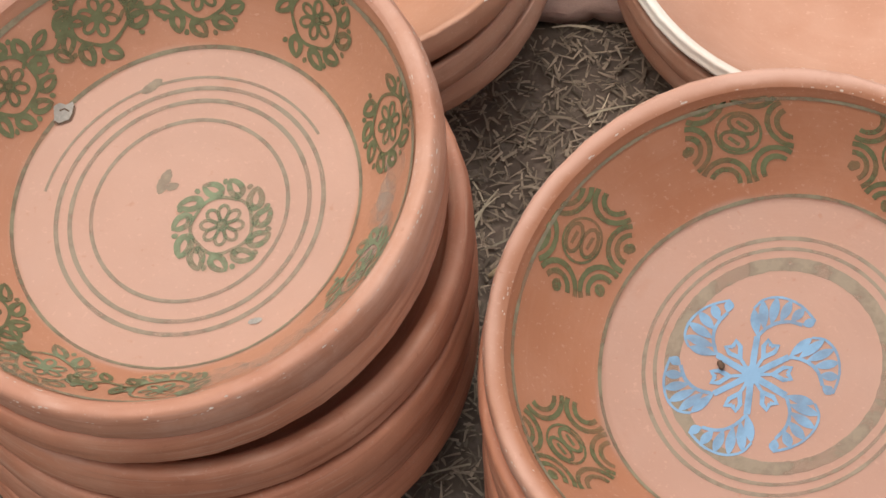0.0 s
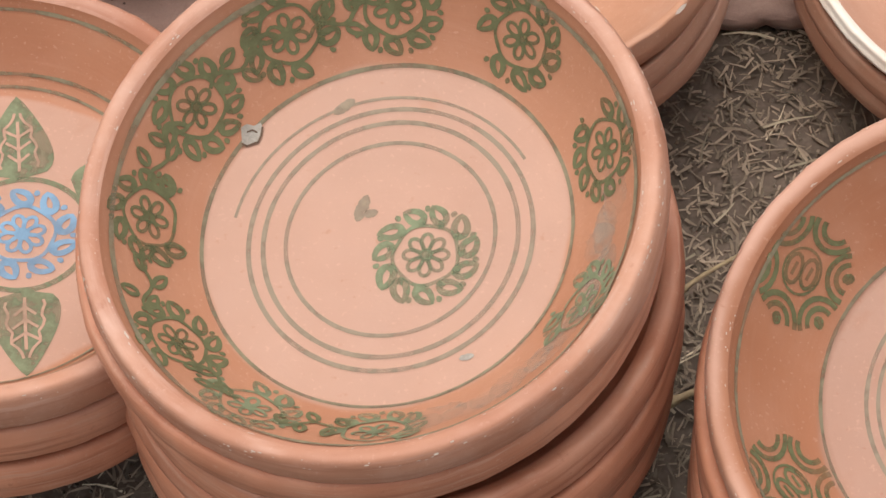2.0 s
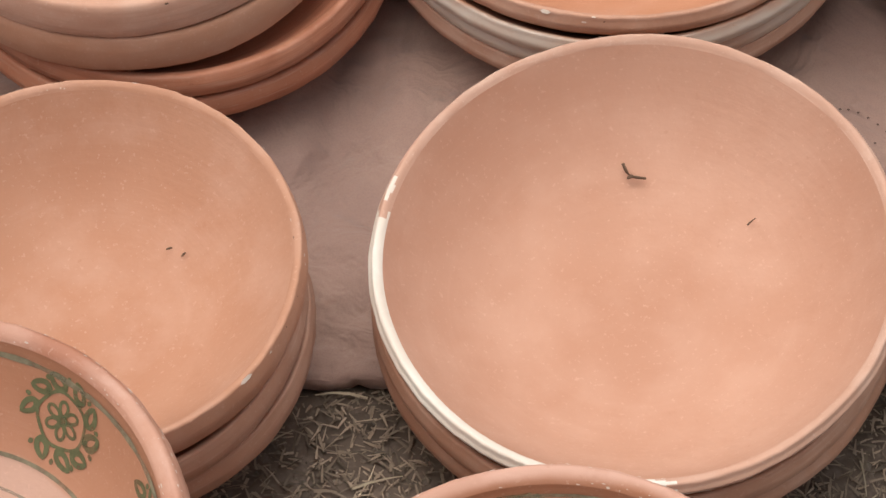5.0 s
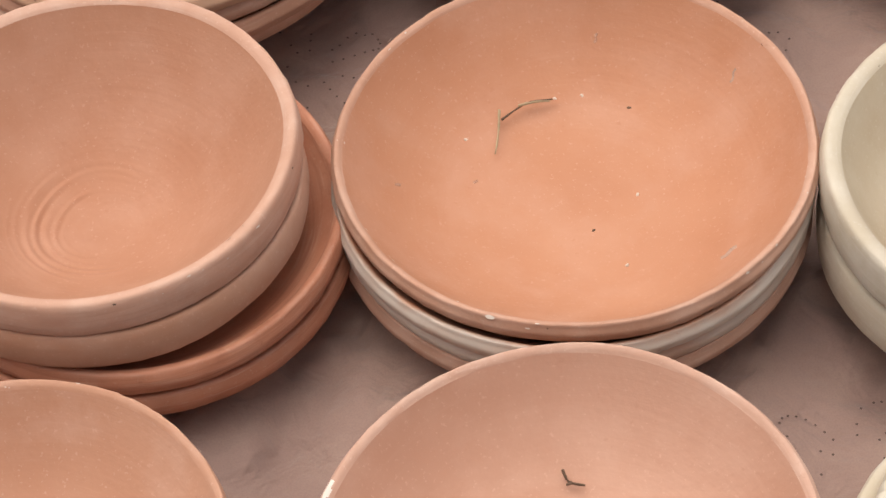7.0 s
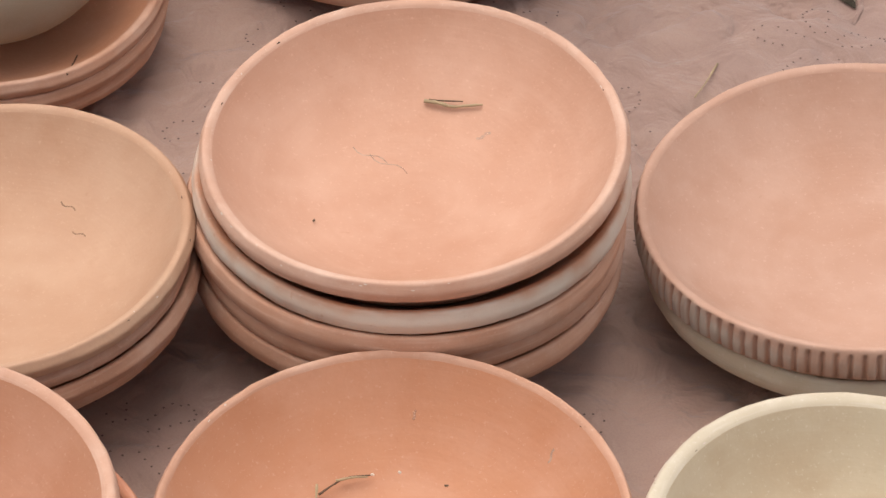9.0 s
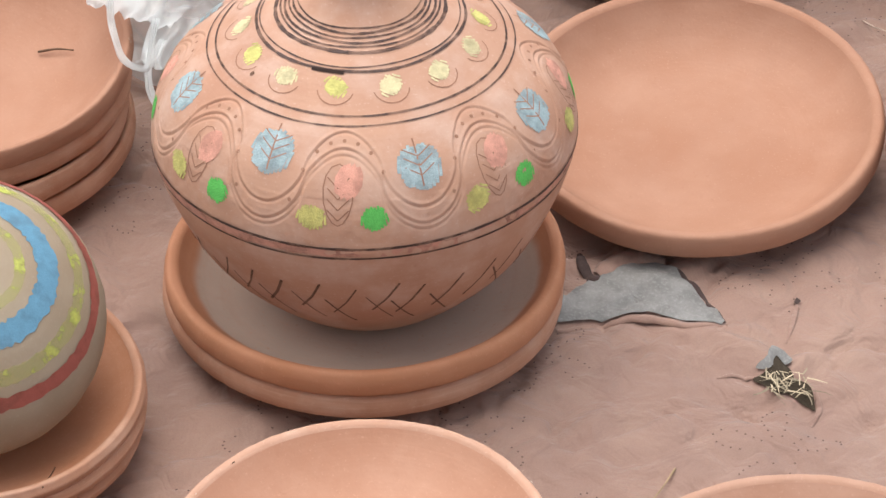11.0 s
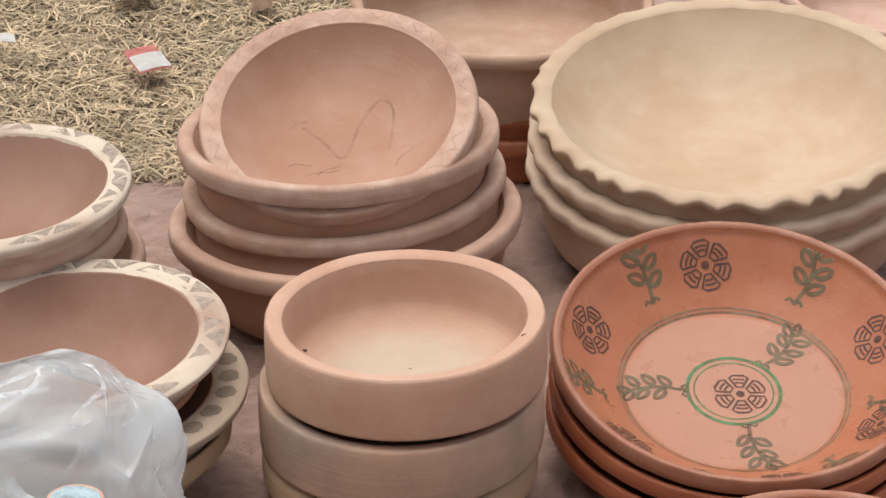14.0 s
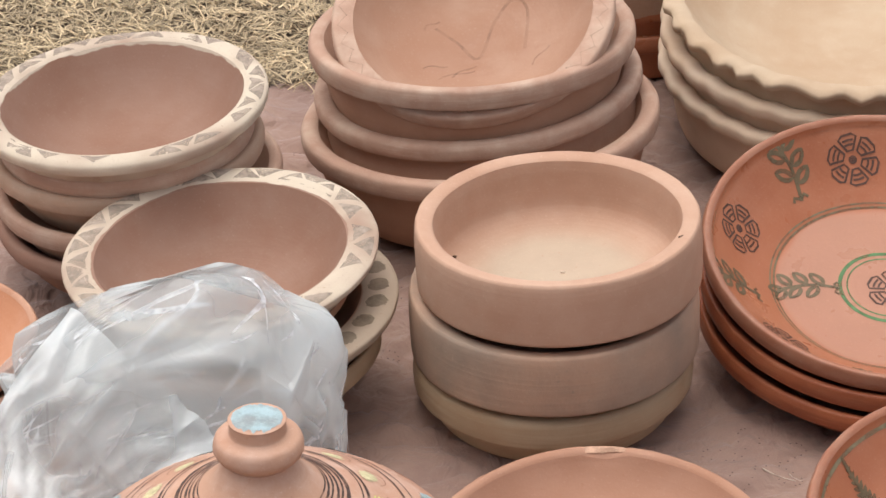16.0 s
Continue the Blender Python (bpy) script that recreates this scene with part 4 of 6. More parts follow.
for r, w, m, lab in ((0.0475, 0.0020, m_grey_line, "thin olive ring"), (0.0578, 0.0023, m_grey_line, "thin olive ring"), (0.0645, 0.0023, m_grey_line, "thin olive ring"), (0.0845, 0.0021, m_line, "dark olive ring round the floor")):
    motif("painted_ring", ob, sf, [stroke([(r * math.cos(t) + (0.0015 if r < 0.08 else 0), r * math.sin(t) - (0.002 if r < 0.08 else 0)) for t in np.linspace(0, 2 * math.pi, 120)[:-1]], w, True, rd)], m, lab, x0=0, y0=0, lift=0.0006)
motif("painted_ring", ob, sf, [stroke([(0.0715 * math.cos(t), 0.0715 * math.sin(t) - 0.003) for t in np.linspace(0.5, 2.9, 40)], 0.0015, False, rd)], m_grey_line, "faint olive arc", x0=0, y0=0, lift=0.0006)


def band_ring(ob, surf, s, w, material, label, lift=0.0006, n=120, seed=0, a_from=0.0, a_to=2 * math.pi):
    """A painted line all round at arc length s."""
    r_ = random.Random(seed)
    verts, faces = [], []
    for i in range(n + 1):
        a = a_from + (a_to - a_from) * i / n
        k = w / 2 * r_.uniform(0.8, 1.2)
        o = 0.0004 * math.sin(a * 5 + seed)
        verts += [surf.at(s - k + o, a, lift), surf.at(s + k + o, a, lift)]
        if i < n:
            faces.append((2 * i, 2 * i + 1, 2 * i + 3, 2 * i + 2))
    o = link_mesh("painted_ring", verts, faces, material)
    o.parent = ob
    return tagged(o, label)


band_ring(ob, sf, 0.1325, 0.0028, m_line, "olive line under the rim", seed=1)


def crumb(name, where, verts_scale, material, label, category, turn=0.0, seed=0):
    """A small irregular lump."""
    bm = bmesh.new()
    bmesh.ops.create_icosphere(bm, subdivisions=2, radius=1)
    r_ = random.Random(seed)
    for v in bm.verts:
        v.co *= r_.uniform(0.75, 1.2)
        v.co = Vector((v.co.x * verts_scale[0], v.co.y * verts_scale[1], v.co.z * verts_scale[2]))
    o = part(name, bm, material)
    o.matrix_world = where @ pose(0, 0, 0, 0, 0, turn)
    return tagged(o, label, category)


def stalk(name, pts, rad, material, label, category, seed=0):
    """A thin bent stalk through points, as a tapering five-sided tube."""
    r_ = random.Random(seed)
    line = curve_points([tuple(p) for p in pts], 4)
    verts, faces = [], []
    for i, p in enumerate(line):
        d = (Vector(line[min(i + 1, len(line) - 1)]) - Vector(line[max(i - 1, 0)])).normalized()
        u = d.orthogonal().normalized()
        w = d.cross(u)
        k = rad * (1 - 0.5 * i / len(line)) * r_.uniform(0.8, 1.2)
        for j in range(5):
            a = j * 2 * math.pi / 5
            verts.append(Vector(p) + (u * math.cos(a) + w * math.sin(a)) * k)
    for i in range(len(line) - 1):
        for j in range(5):
            a, b = i * 5 + j, i * 5 + (j + 1) % 5
            faces.append((a, b, b + 5, a + 5))
    faces += [tuple(range(4, -1, -1)), tuple(range(len(verts) - 5, len(verts)))]
    return tagged(link_mesh(name, verts, faces, material), label, category)


mw = ob.matrix_world
motif("chip", ob, sf, [[((-0.0048, 0.0030), (-0.0042, -0.0046)), ((-0.0020, 0.0048), (-0.0016, -0.0058)), ((0.0012, 0.0040), (0.0008, -0.0050)), ((0.0044, 0.0056), (0.0036, -0.0040)), ((0.0054, 0.0034), (0.0048, -0.0010))]], m_chip, "chipped patch of pale plaster", x0=-0.0633, y0=0.0553, lift=0.0013)
motif("chip_edge", ob, sf, [stroke([(-0.0044, -0.0044), (-0.0016, -0.0058), (0.0008, -0.0050), (0.0036, -0.0042), (0.0050, -0.0008), (0.0054, 0.0036)], 0.0010, False, rd), stroke([(-0.0020, 0.0010), (0.0006, 0.0020), (0.0030, 0.0006)], 0.0007, False, rd)], m_twig, "dark broken edge of the chip", x0=-0.0633, y0=0.0553, lift=0.0019)
motif("smudge", ob, sf, [blob(0, 0, 0.007, 0.0028, 1.2, rd, 14), blob(0.004, -0.003, 0.0035, 0.002, 0.2, rd, 8)], m_grey_line, "grey-green smudge of slip", x0=-0.0113, y0=0.014, lift=0.0007)
motif("smudge", ob, sf, [blob(0, 0, 0.006, 0.0025, 0.6, rd, 12)], m_grey_line, "grey-green smudge of slip", x0=-0.020, y0=0.066, lift=0.0007)
motif("chip", ob, sf, [blob(0, 0, 0.0035, 0.0016, 0.2, rd, 10)], m_chip, "small pale flake", x0=0.036, y0=-0.063, lift=0.0009)
motif("crack", ob, Turned([(0.116, 0.054), (0.1195, 0.0548), (0.126, 0.0549), (0.1302, 0.051), (0.1304, 0.04)]), [stroke([(-0.0004, -0.006), (0.0005, 0.0), (-0.0003, 0.006), (0.0006, 0.010)], 0.0012)], m_twig, "dark hairline crack across the rim", s0=0.007, a0=radians(78), lift=0.0006)


def rim_flecks(ob, R, h, lip, n, seed, a0=0.0, a1=6.283, material=None, grow=1.0):
    """Small pale chips worn along a rim."""
    r_ = random.Random(seed)
    face = Turned([(R - lip, h - 0.003), (R - lip * 0.8, h - 0.0008), (R - lip * 0.35, h), (R - 0.001, h - 0.003), (R + 0.0004, h - 0.009)])
    st = []
    for k in range(n):
        a, s, q = r_.uniform(a0, a1), r_.choice((0.0012, lip * 0.9, lip * 1.1)) + r_.uniform(-0.001, 0.0015), grow * r_.uniform(0.00012, 0.00036) * (2.2 if r_.random() < 0.06 else 1)
        st.append((a, s, q))
    verts, faces = [], []
    for a, s, q in st:
        m = len(verts)
        w = q * r_.uniform(1, 4.5)
        verts.extend([face.at(s + q * math.sin(t), a + w * math.cos(t) / R, 0.0007) for t in (0, 1.05, 2.1, 3.14, 4.2, 5.24)])
        faces.append((m, m + 1, m + 2, m + 3, m + 4, m + 5))
    o = link_mesh("rim_wear", verts, faces, material or m_fleck)
    o.parent = ob
    return tagged(o, "dark nicks along the rim" if material else "pale worn flecks along the rim", kind="stuff")


m_haze = plain("pale_slip_smear", (0.47, 0.365, 0.275), 0.8, 0.2, 45, 0.1, worn=0.8, thin=0.6)
for a in range(-80, 10, 6):
    motif("smear", flower_bowl[0], Turned(flower_bowl[1]), [blob(rd.uniform(-0.003, 0.003), rd.uniform(-0.005, 0.004), rd.uniform(0.010, 0.016), rd.uniform(0.007, 0.013), rd.uniform(-0.4, 0.4), rd, 18)], m_haze, "pale grey smear of dried slip", s0=0.111, a0=radians(a), lift=0.0004 + 0.0001 * (a % 4))
rim_flecks(flower_bowl[0], 0.130, 0.055, 0.010, 260, 1)
rim_flecks(wing_bowl[0], 0.129, 0.055, 0.010, 240, 2)
rim_flecks(leaf_bowl[0], 0.1235, 0.05, 0.010, 60, 3)
for k, ((ob, line), R, h, lip) in enumerate(((swirl_bowl, 0.1213, 0.085, 0.009), (orange_bowl, 0.1398, 0.064, 0.006), (edge_bowl, 0.1155, 0.066, 0.006), (cream_bowl, 0.1285, 0.078, 0.011), (twig_bowl, 0.1445, 0.066, 0.008), (pink_dish, 0.1355, 0.062, 0.008), (buff_bowl, 0.1364, 0.066, 0.008))):
    rim_flecks(ob, R, h, lip, 26, 40 + k, grow=1.6)
    rim_flecks(ob, R, h, lip, 9, 60 + k, material=m_twig, grow=1.5)

# the bowl with the blue whirl
ob, line = wing_bowl
sf = Turned(line)
for a, s in ((96, 0.117), (145, 0.114), (-158, 0.111), (53, 0.115), (5, 0.113), (-40, 0.113), (-100, 0.113)):
    motif("painted_stamp", ob, sf, scale_stamp(0.0262, rd), m_green_worn, "dark green stamp of ribbed scales", s0=s, a0=radians(a), turn=rd.uniform(0, 6), lift=0.0009)
for r, w in ((0.0497, 0.0066), (0.0573, 0.0018), (0.0625, 0.0020)):
    motif("painted_ring", ob, sf, [stroke([(r * math.cos(t), r * math.sin(t)) for t in np.linspace(0, 2 * math.pi, 120)[:-1]], w, True, rd)], m_grey_line, "broad grey ring" if w > 0.004 else "thin grey ring", x0=0, y0=0, lift=0.0006)
band_ring(ob, sf, 0.0835, 0.0018, m_line, "dark olive ring round the floor", seed=2)
band_ring(ob, sf, 0.1325, 0.0018, m_line, "olive line under the rim", seed=3)
for k in range(6):
    a = 2 * math.pi * k / 6 + 0.35 + rd.uniform(-0.05, 0.05)
    inner = [(r * math.cos(a + d), r * math.sin(a + d)) for r, d in ((0.0190, 0.02), (0.0225, -0.10), (0.0255, -0.20), (0.0285, -0.32), (0.0310, -0.46), (0.0330, -0.62))]
    outer = [(r * math.cos(a + d), r * math.sin(a + d)) for r, d in ((0.0325, 0.13), (0.0370, 0.02), (0.0395, -0.14), (0.0402, -0.31), (0.0398, -0.49), (0.0385, -0.70))]
    st = [stroke([(0.003 * math.cos(a), 0.003 * math.sin(a)), (0.010 * math.cos(a + 0.03), 0.010 * math.sin(a + 0.03)), inner[0]], 0.0030, False, rd), stroke(curve_points(inner, 3), 0.0017, False, rd)]
    for p, q in zip(inner, outer):
        st.append(piece("feather", [leaf_fill(p[0], p[1], math.atan2(q[1] - p[1], q[0] - p[0]), math.hypot(q[0] - p[0], q[1] - p[1]), 0.0046, 10, 1.15)]))
    st.append(stroke(curve_points(outer, 3), 0.0012, False, rd))
    motif("painted_wing", ob, sf, st, m_blue, "blue painted wing", x0=-0.0131, y0=-0.0037, lift=0.0009)
    h = a - 0.42
    heart = [stroke([(0.003 * math.cos(h), 0.003 * math.sin(h)), (0.011 * math.cos(h), 0.011 * math.sin(h))], 0.0016)]
    for sg in (-1, 1):
        heart.append(stroke([(0.010 * math.cos(h), 0.010 * math.sin(h)), (0.015 * math.cos(h + sg * 0.20), 0.015 * math.sin(h + sg * 0.20)), (0.0185 * math.cos(h + sg * 0.15), 0.0185 * math.sin(h + sg * 0.15)), (0.0165 * math.cos(h), 0.0165 * math.sin(h))], 0.0022))
    motif("painted_heart", ob, sf, heart, m_blue, "small blue painted heart", x0=-0.0131, y0=-0.0037, lift=0.0009)
motif("painted_hub", ob, sf, [blob(0, 0, 0.0045, 0.0045, 0, rd, 12)], m_blue, "blue painted hub", x0=-0.0131, y0=-0.0037, lift=0.0010)
crumb("dirt_crumb", ob.matrix_world @ Matrix.Translation((-0.0266, 0.0016, 0.0095)), (0.0016, 0.0028, 0.0014), m_twig, "small brown crumb of dirt lying in a bowl", "crumb", 20, 1)

# the bowl with leaves
ob, line = leaf_bowl
sf = Turned(line)
X0 = 0.0171
motif("painted_rosette", ob, sf, rosette(0.0265, rd, 9), m_blue, "blue stamped rosette", x0=X0, y0=0.0, lift=0.0010)
motif("painted_ring", ob, sf, [ring(0.0325, 0.003)], m_green_pale, "pale green ring", x0=X0, y0=0.0, lift=0.0007)
for k in range(6):
    a = radians(97 - 60 * k)
    motif("painted_leaf", ob, sf, [leaf_fill(0.0325 * math.cos(a), 0.0325 * math.sin(a), a, 0.050, 0.034, 14, 0.5)], m_green_pale, "pointed green leaf with pale veins", x0=X0, y0=0.0, lift=0.0008)
    st = [stroke([((0.037 + 0.030 * t) * math.cos(a), (0.037 + 0.030 * t) * math.sin(a)) for t in np.linspace(0, 1, 5)], 0.0016)]
    for t in (0.15, 0.4, 0.65):
        for sg in (-1, 1):
            r = 0.038 + 0.030 * t
            st.append(stroke([(r * math.cos(a), r * math.sin(a)), ((r + 0.005) * math.cos(a + sg * 0.11), (r + 0.005) * math.sin(a + sg * 0.11))], 0.0015))
    for sg in (-1, 1):
        st.append(stroke([((0.040 + 0.032 * t) * math.cos(a + sg * (0.22 * (1 - t) ** 0.7 + 0.02 * math.sin(t * 20))), (0.040 + 0.032 * t) * math.sin(a + sg * (0.22 * (1 - t) ** 0.7 + 0.02 * math.sin(t * 20)))) for t in np.linspace(0, 1, 12)], 0.0014))
    motif("leaf_vein", ob, sf, st, m_bare, "bare clay veins", x0=X0, y0=0.0, lift=0.0016)
for s, w in ((0.0875, 0.0018), (0.0945, 0.0018)):
    band_ring(ob, sf, s, w, m_line, "olive ring round the floor", seed=int(s * 1e4))
band_ring(ob, sf, 0.127, 0.0020, m_line, "olive line under the rim", seed=6)

# the red bowl with rosettes and sprigs
ob, line = red_bowl
sf = Turned(line)
for a in (96, 159, 16, -140, -80, -30):
    motif("painted_wheel", ob, sf, wheel(0.0265, rd), m_wheel, "dark stamped wheel rosette", s0=0.162, a0=radians(a), turn=rd.uniform(0, 1), lift=0.0009)
for a in (123, 57, -14, 190, -55, -110):
    motif("painted_sprig", ob, sf, sprig(0.070, rd), m_sprig, "grey-green painted sprig", s0=0.135, a0=radians(a), lift=0.0009)
motif("painted_wheel", ob, sf, wheel(0.0265, rd), m_wheel, "dark stamped wheel rosette", x0=0.006, y0=-0.0045, lift=0.0009)
for r, w, m in ((0.0465, 0.0040, m_ring_green), (0.0395, 0.0016, m_ring_green), (0.1120, 0.0022, m_line), (0.1165, 0.0018, m_line)):
    motif("painted_ring", ob, sf, [stroke([(r * math.cos(t), r * math.sin(t)) for t in np.linspace(0, 2 * math.pi, 120)[:-1]], w, True, rd)], m, "green painted ring" if r < 0.06 else "olive ring round the floor", x0=0, y0=0, lift=0.0006)
for a in (180, 48, -78):
    motif("painted_sprig", ob, sf, sprig(0.062, rd), m_sprig, "grey-green sprig on the floor", x0=0.047 * math.cos(radians(a)), y0=0.047 * math.sin(radians(a)), turn=radians(a - 90), lift=0.0009)
band_ring(ob, sf, 0.199, 0.0045, m_line, "dark olive line under the rim", seed=9)

# the red bowl with ferns
ob, line = fern_bowl
sf = Turned(line)


def fern(length, rnd):
    out = []
    for k in range(9):
        t = k / 9
        w = length * 0.20 * (1 - t) + length * 0.03
        for sg in (-1, 1):
            out.append(leaf_fill(0, length * t, math.pi / 2 - sg * 0.9, w * 1.15, w * 0.55, 6))
    out.append(stroke([(0, 0), (0, length)], length * 0.07))
    return out


for a in (112, 40, -20, 180, -90):
    motif("painted_wheel", ob, sf, wheel(0.0255, rd), m_wheel, "dark stamped wheel rosette", s0=0.152, a0=radians(a), turn=rd.uniform(0, 1), lift=0.0009)
for a in (145, 76, 10, 205, -55):
    motif("painted_fern", ob, sf, fern(0.060, rd), m_sprig, "olive painted fern", s0=0.126, a0=radians(a), lift=0.0009)
band_ring(ob, sf, 0.118, 0.0020, m_line, "olive ring round the floor", seed=11)
band_ring(ob, sf, 0.102, 0.0042, m_green_pale, "grey-green painted ring", seed=12)
band_ring(ob, sf, 0.186, 0.0040, m_line, "dark olive line under the rim", seed=13)
for a in (170, 100, 30, -40):
    motif("painted_fern", ob, sf, fern(0.05, rd), m_green_pale, "grey-green fern on the floor", x0=0.098 * math.cos(radians(a)), y0=0.098 * math.sin(radians(a)), turn=radians(a + 90), lift=0.0009)
for a in (135, 65, -5):
    motif("painted_rosette", ob, sf, rosette(0.017, rd, 8), m_pale_slip, "pale blue stamped rosette", x0=0.07 * math.cos(radians(a)), y0=0.07 * math.sin(radians(a)), lift=0.0009)

# carved patterns on the broad rims
m_carved = plain("carved_brown", (0.42, 0.335, 0.27), 0.85, 0.3, 60, 0.3, worn=0.55)
m_carved_olive = plain("carved_olive", (0.25, 0.19, 0.135), 0.85, 0.3, 60, 0.3, worn=0.1)
for (ob, line), R, h, lip, mat, n in ((rim_bowl_a, 0.1496, 0.070, 0.029, m_carved, 36), (rim_bowl_c, 0.1464, 0.075, 0.023, m_carved, 36), (rim_bowl_b, 0.152, 0.070, 0.034, m_carved_olive, 26)):
    face = Turned([(R - lip, h - 0.0035), (R - lip * 0.8, h - 0.0008), (R - lip * 0.35, h + 0.0003), (R - 0.001, h - 0.003)])
    for k in range(n):
        a = 2 * math.pi * k / n
        w = lip * 0.72
        if mat is m_carved_olive:
            st = [blob(0, 0, 0.0115, w * 0.42, rd.uniform(-0.2, 0.2), rd, 12)]
        elif k % 2 == 0:
            b, d = rd.uniform(0.014, 0.019), rd.uniform(-0.004, 0.004)
            st = [[((-b, -w / 2), (-b, -w / 2 + 0.0006)), ((d, -w / 2), (d, w * 0.46)), ((b, -w / 2), (b, -w / 2 + 0.0006))]]
        else:
            b, d = rd.uniform(0.012, 0.017), rd.uniform(-0.004, 0.004)
            st = [[((-b, w / 2), (-b, w / 2 - 0.0006)), ((d, w / 2), (d, -w * 0.40)), ((b, w / 2), (b, w / 2 - 0.0006))]]
        if rd.random() < 0.9:
            motif("carving", ob, face, st, mat, "brown carved notch in the rim", s0=lip * rd.uniform(0.46, 0.54), a0=a + rd.uniform(-0.03, 0.03), turn=rd.uniform(-0.12, 0.12), lift=0.0007)

# zigzag cut into the rim of the tilted bowl, and scratches inside it
face = Turned([(0.1471 - 0.022, 0.0572), (0.1471 - 0.0176, 0.0592), (0.1471 - 0.0077, 0.060), (0.1461, 0.057)])
for k in range(34):
    motif("carving", tilted[0], face, [stroke([(-0.013, -0.005), (0.0, 0.005), (0.013, -0.005)], 0.0012)], m_cutbrown, "incised zigzag on the rim", s0=0.0115, a0=2 * math.pi * k / 34, lift=0.0012)
ins = Turned(tilted[1])
motif("scratch", tilted[0], ins, [stroke(curve_points([(-0.043, 0.022), (-0.022, 0.0), (-0.001, -0.026), (0.020, 0.022), (0.042, 0.047), (0.056, 0.030), (0.048, -0.022)], 5), 0.0034, False, rd)], m_cutbrown, "finger-drawn zigzag in the clay", x0=0.0, y0=0.0, lift=0.0010)
for x, y, a, ln in ((-0.060, -0.035, 0.2, 0.026), (-0.045, -0.052, 0.3, 0.04), (-0.03, -0.05, 0.6, 0.03), (0.055, -0.05, 0.9, 0.03), (-0.055, 0.02, 0.7, 0.02)):
    motif("scratch", tilted[0], ins, [stroke([(t * ln, 0.003 * math.sin(t * 5)) for t in np.linspace(0, 1, 8)], 0.0022)], m_cutbrown, "scratch in the clay", x0=x, y0=y, turn=a, lift=0.0010)

# pale fresh breaks in the rim of the wide dish
lip = Turned([(0.1602 - 0.011, 0.0415), (0.1602 - 0.008, 0.0435), (0.1602 - 0.004, 0.0440), (0.1590, 0.0420), (0.1604, 0.036)])
for a, w, d in ((1.49, 0.022, 0.0042), (1.40, 0.010, 0.003), (0.62, 0.006, 0.0024)):
    motif("chip", nicked[0], lip, [blob(0, 0, w, d, 0.05, rd, 16)], m_break, "pale fresh break in the rim", s0=0.006, a0=a, lift=0.0022)

# ---- the pots ----
POT = curve_points([(0.0, 0.0), (0.060, 0.0), (0.092, 0.020), (0.131, 0.063), (0.154, 0.110), (0.163, 0.139), (0.165, 0.155), (0.160, 0.180), (0.148, 0.202), (0.130, 0.219), (0.113, 0.230), (0.088, 0.245), (0.077, 0.251), (0.056, 0.261), (0.047, 0.267), (0.037, 0.277), (0.029, 0.288), (0.026, 0.294)], 6)
KNOB = curve_points([(0.024, 0.290), (0.0265, 0.295), (0.0318, 0.300), (0.0335, 0.306), (0.0310, 0.3135), (0.0235, 0.3165), (0.0212, 0.3185), (0.0210, 0.3260), (0.0198, 0.3285), (0.0, 0.3285)], 5)
shape = Turned(POT, -1)
belly = shape.s_at_z(0.155)
near_top = int(np.searchsorted(shape.s, belly))
wave_s = float(np.interp(-0.149, -shape.r[near_top:], shape.s[near_top:]))
cuts = sorted(set(list(np.linspace(0, belly - 0.012, 40)) + list(np.linspace(belly - 0.012, wave_s + 0.052, 124)) + list(np.linspace(wave_s + 0.052, shape.s[-1], 60))))
POT_FINE = [(float(np.interp(s, shape.s, shape.r)), float(np.interp(s, shape.s, shape.z))) for s in cuts]


def engraved(a, r, z, k):
    """Four wavy lines cut round the shoulder."""
    v = cuts[k] - wave_s
    if -0.046 < v < 0.05:
        u = ((a - radians(-94) + radians(22.5)) % radians(45) - radians(22.5)) * 0.155
        c = math.cos(math.pi * u / 0.0609)
        c2 = math.cos(math.pi * (u + 0.0005) / 0.0609)
        c, c2 = (math.copysign(abs(k) ** 0.62, k) for k in (c, c2))
        slope = min(4.0, abs(0.030 * (c2 - c) / 0.0005))
        d = 0.0
        for o, g in ((-0.011, 0.6), (-0.006, 1.0), (0.007, 1.0)):
            q = (v - 0.030 * c - o) / math.hypot(1, slope)
            d += g * math.exp(-(q / 0.0009) ** 2)
            d -= 0.35 * g * math.exp(-((q - 0.0022) / 0.0012) ** 2)
        d *= 0.0017 * (0.75 + 0.5 * noise.noise((math.cos(a) * 9, math.sin(a) * 9, z * 60)))
        r, z = r - d * 0.75, z - d * 0.65
    return r, z


pv, pf = spin(POT_FINE, 960, 40, 0.0003, engraved)
clay_pot = clay("dusty_pot_clay", (0.52, 0.305, 0.210), (0.63, 0.46, 0.38), dust=0.7, deep=(0.42, 0.215, 0.14))
pot = link_mesh("lidded_pot", pv, pf, clay_pot)
pot.matrix_world = pose(0.049, 1.902, 0.0310, 0, -1.8, 0)
tagged(pot, "round terracotta pot with carved and painted bands on a dish", "pot")
kv, kf = spin(KNOB, 96, 41, 0.0002)
knob = link_mesh("knob", kv, kf, clay_pot)
knob.parent = pot
m_black = plain("black_line", (0.085, 0.05, 0.042), 0.6, 0.3, 60, 0.1, worn=0.45)
m_dust = plain("pale_pink_slip", (0.60, 0.31, 0.23), 0.8, 0.2, 60, 0.1, worn=0.3)
m_pale_blue = plain("chalky_blue", (0.40, 0.52, 0.55), 0.85, 0.25, 120, 0.6, worn=0.3)
m_yellow = plain("chalky_yellow", (0.68, 0.64, 0.22), 0.85, 0.25, 120, 0.6, worn=0.3)
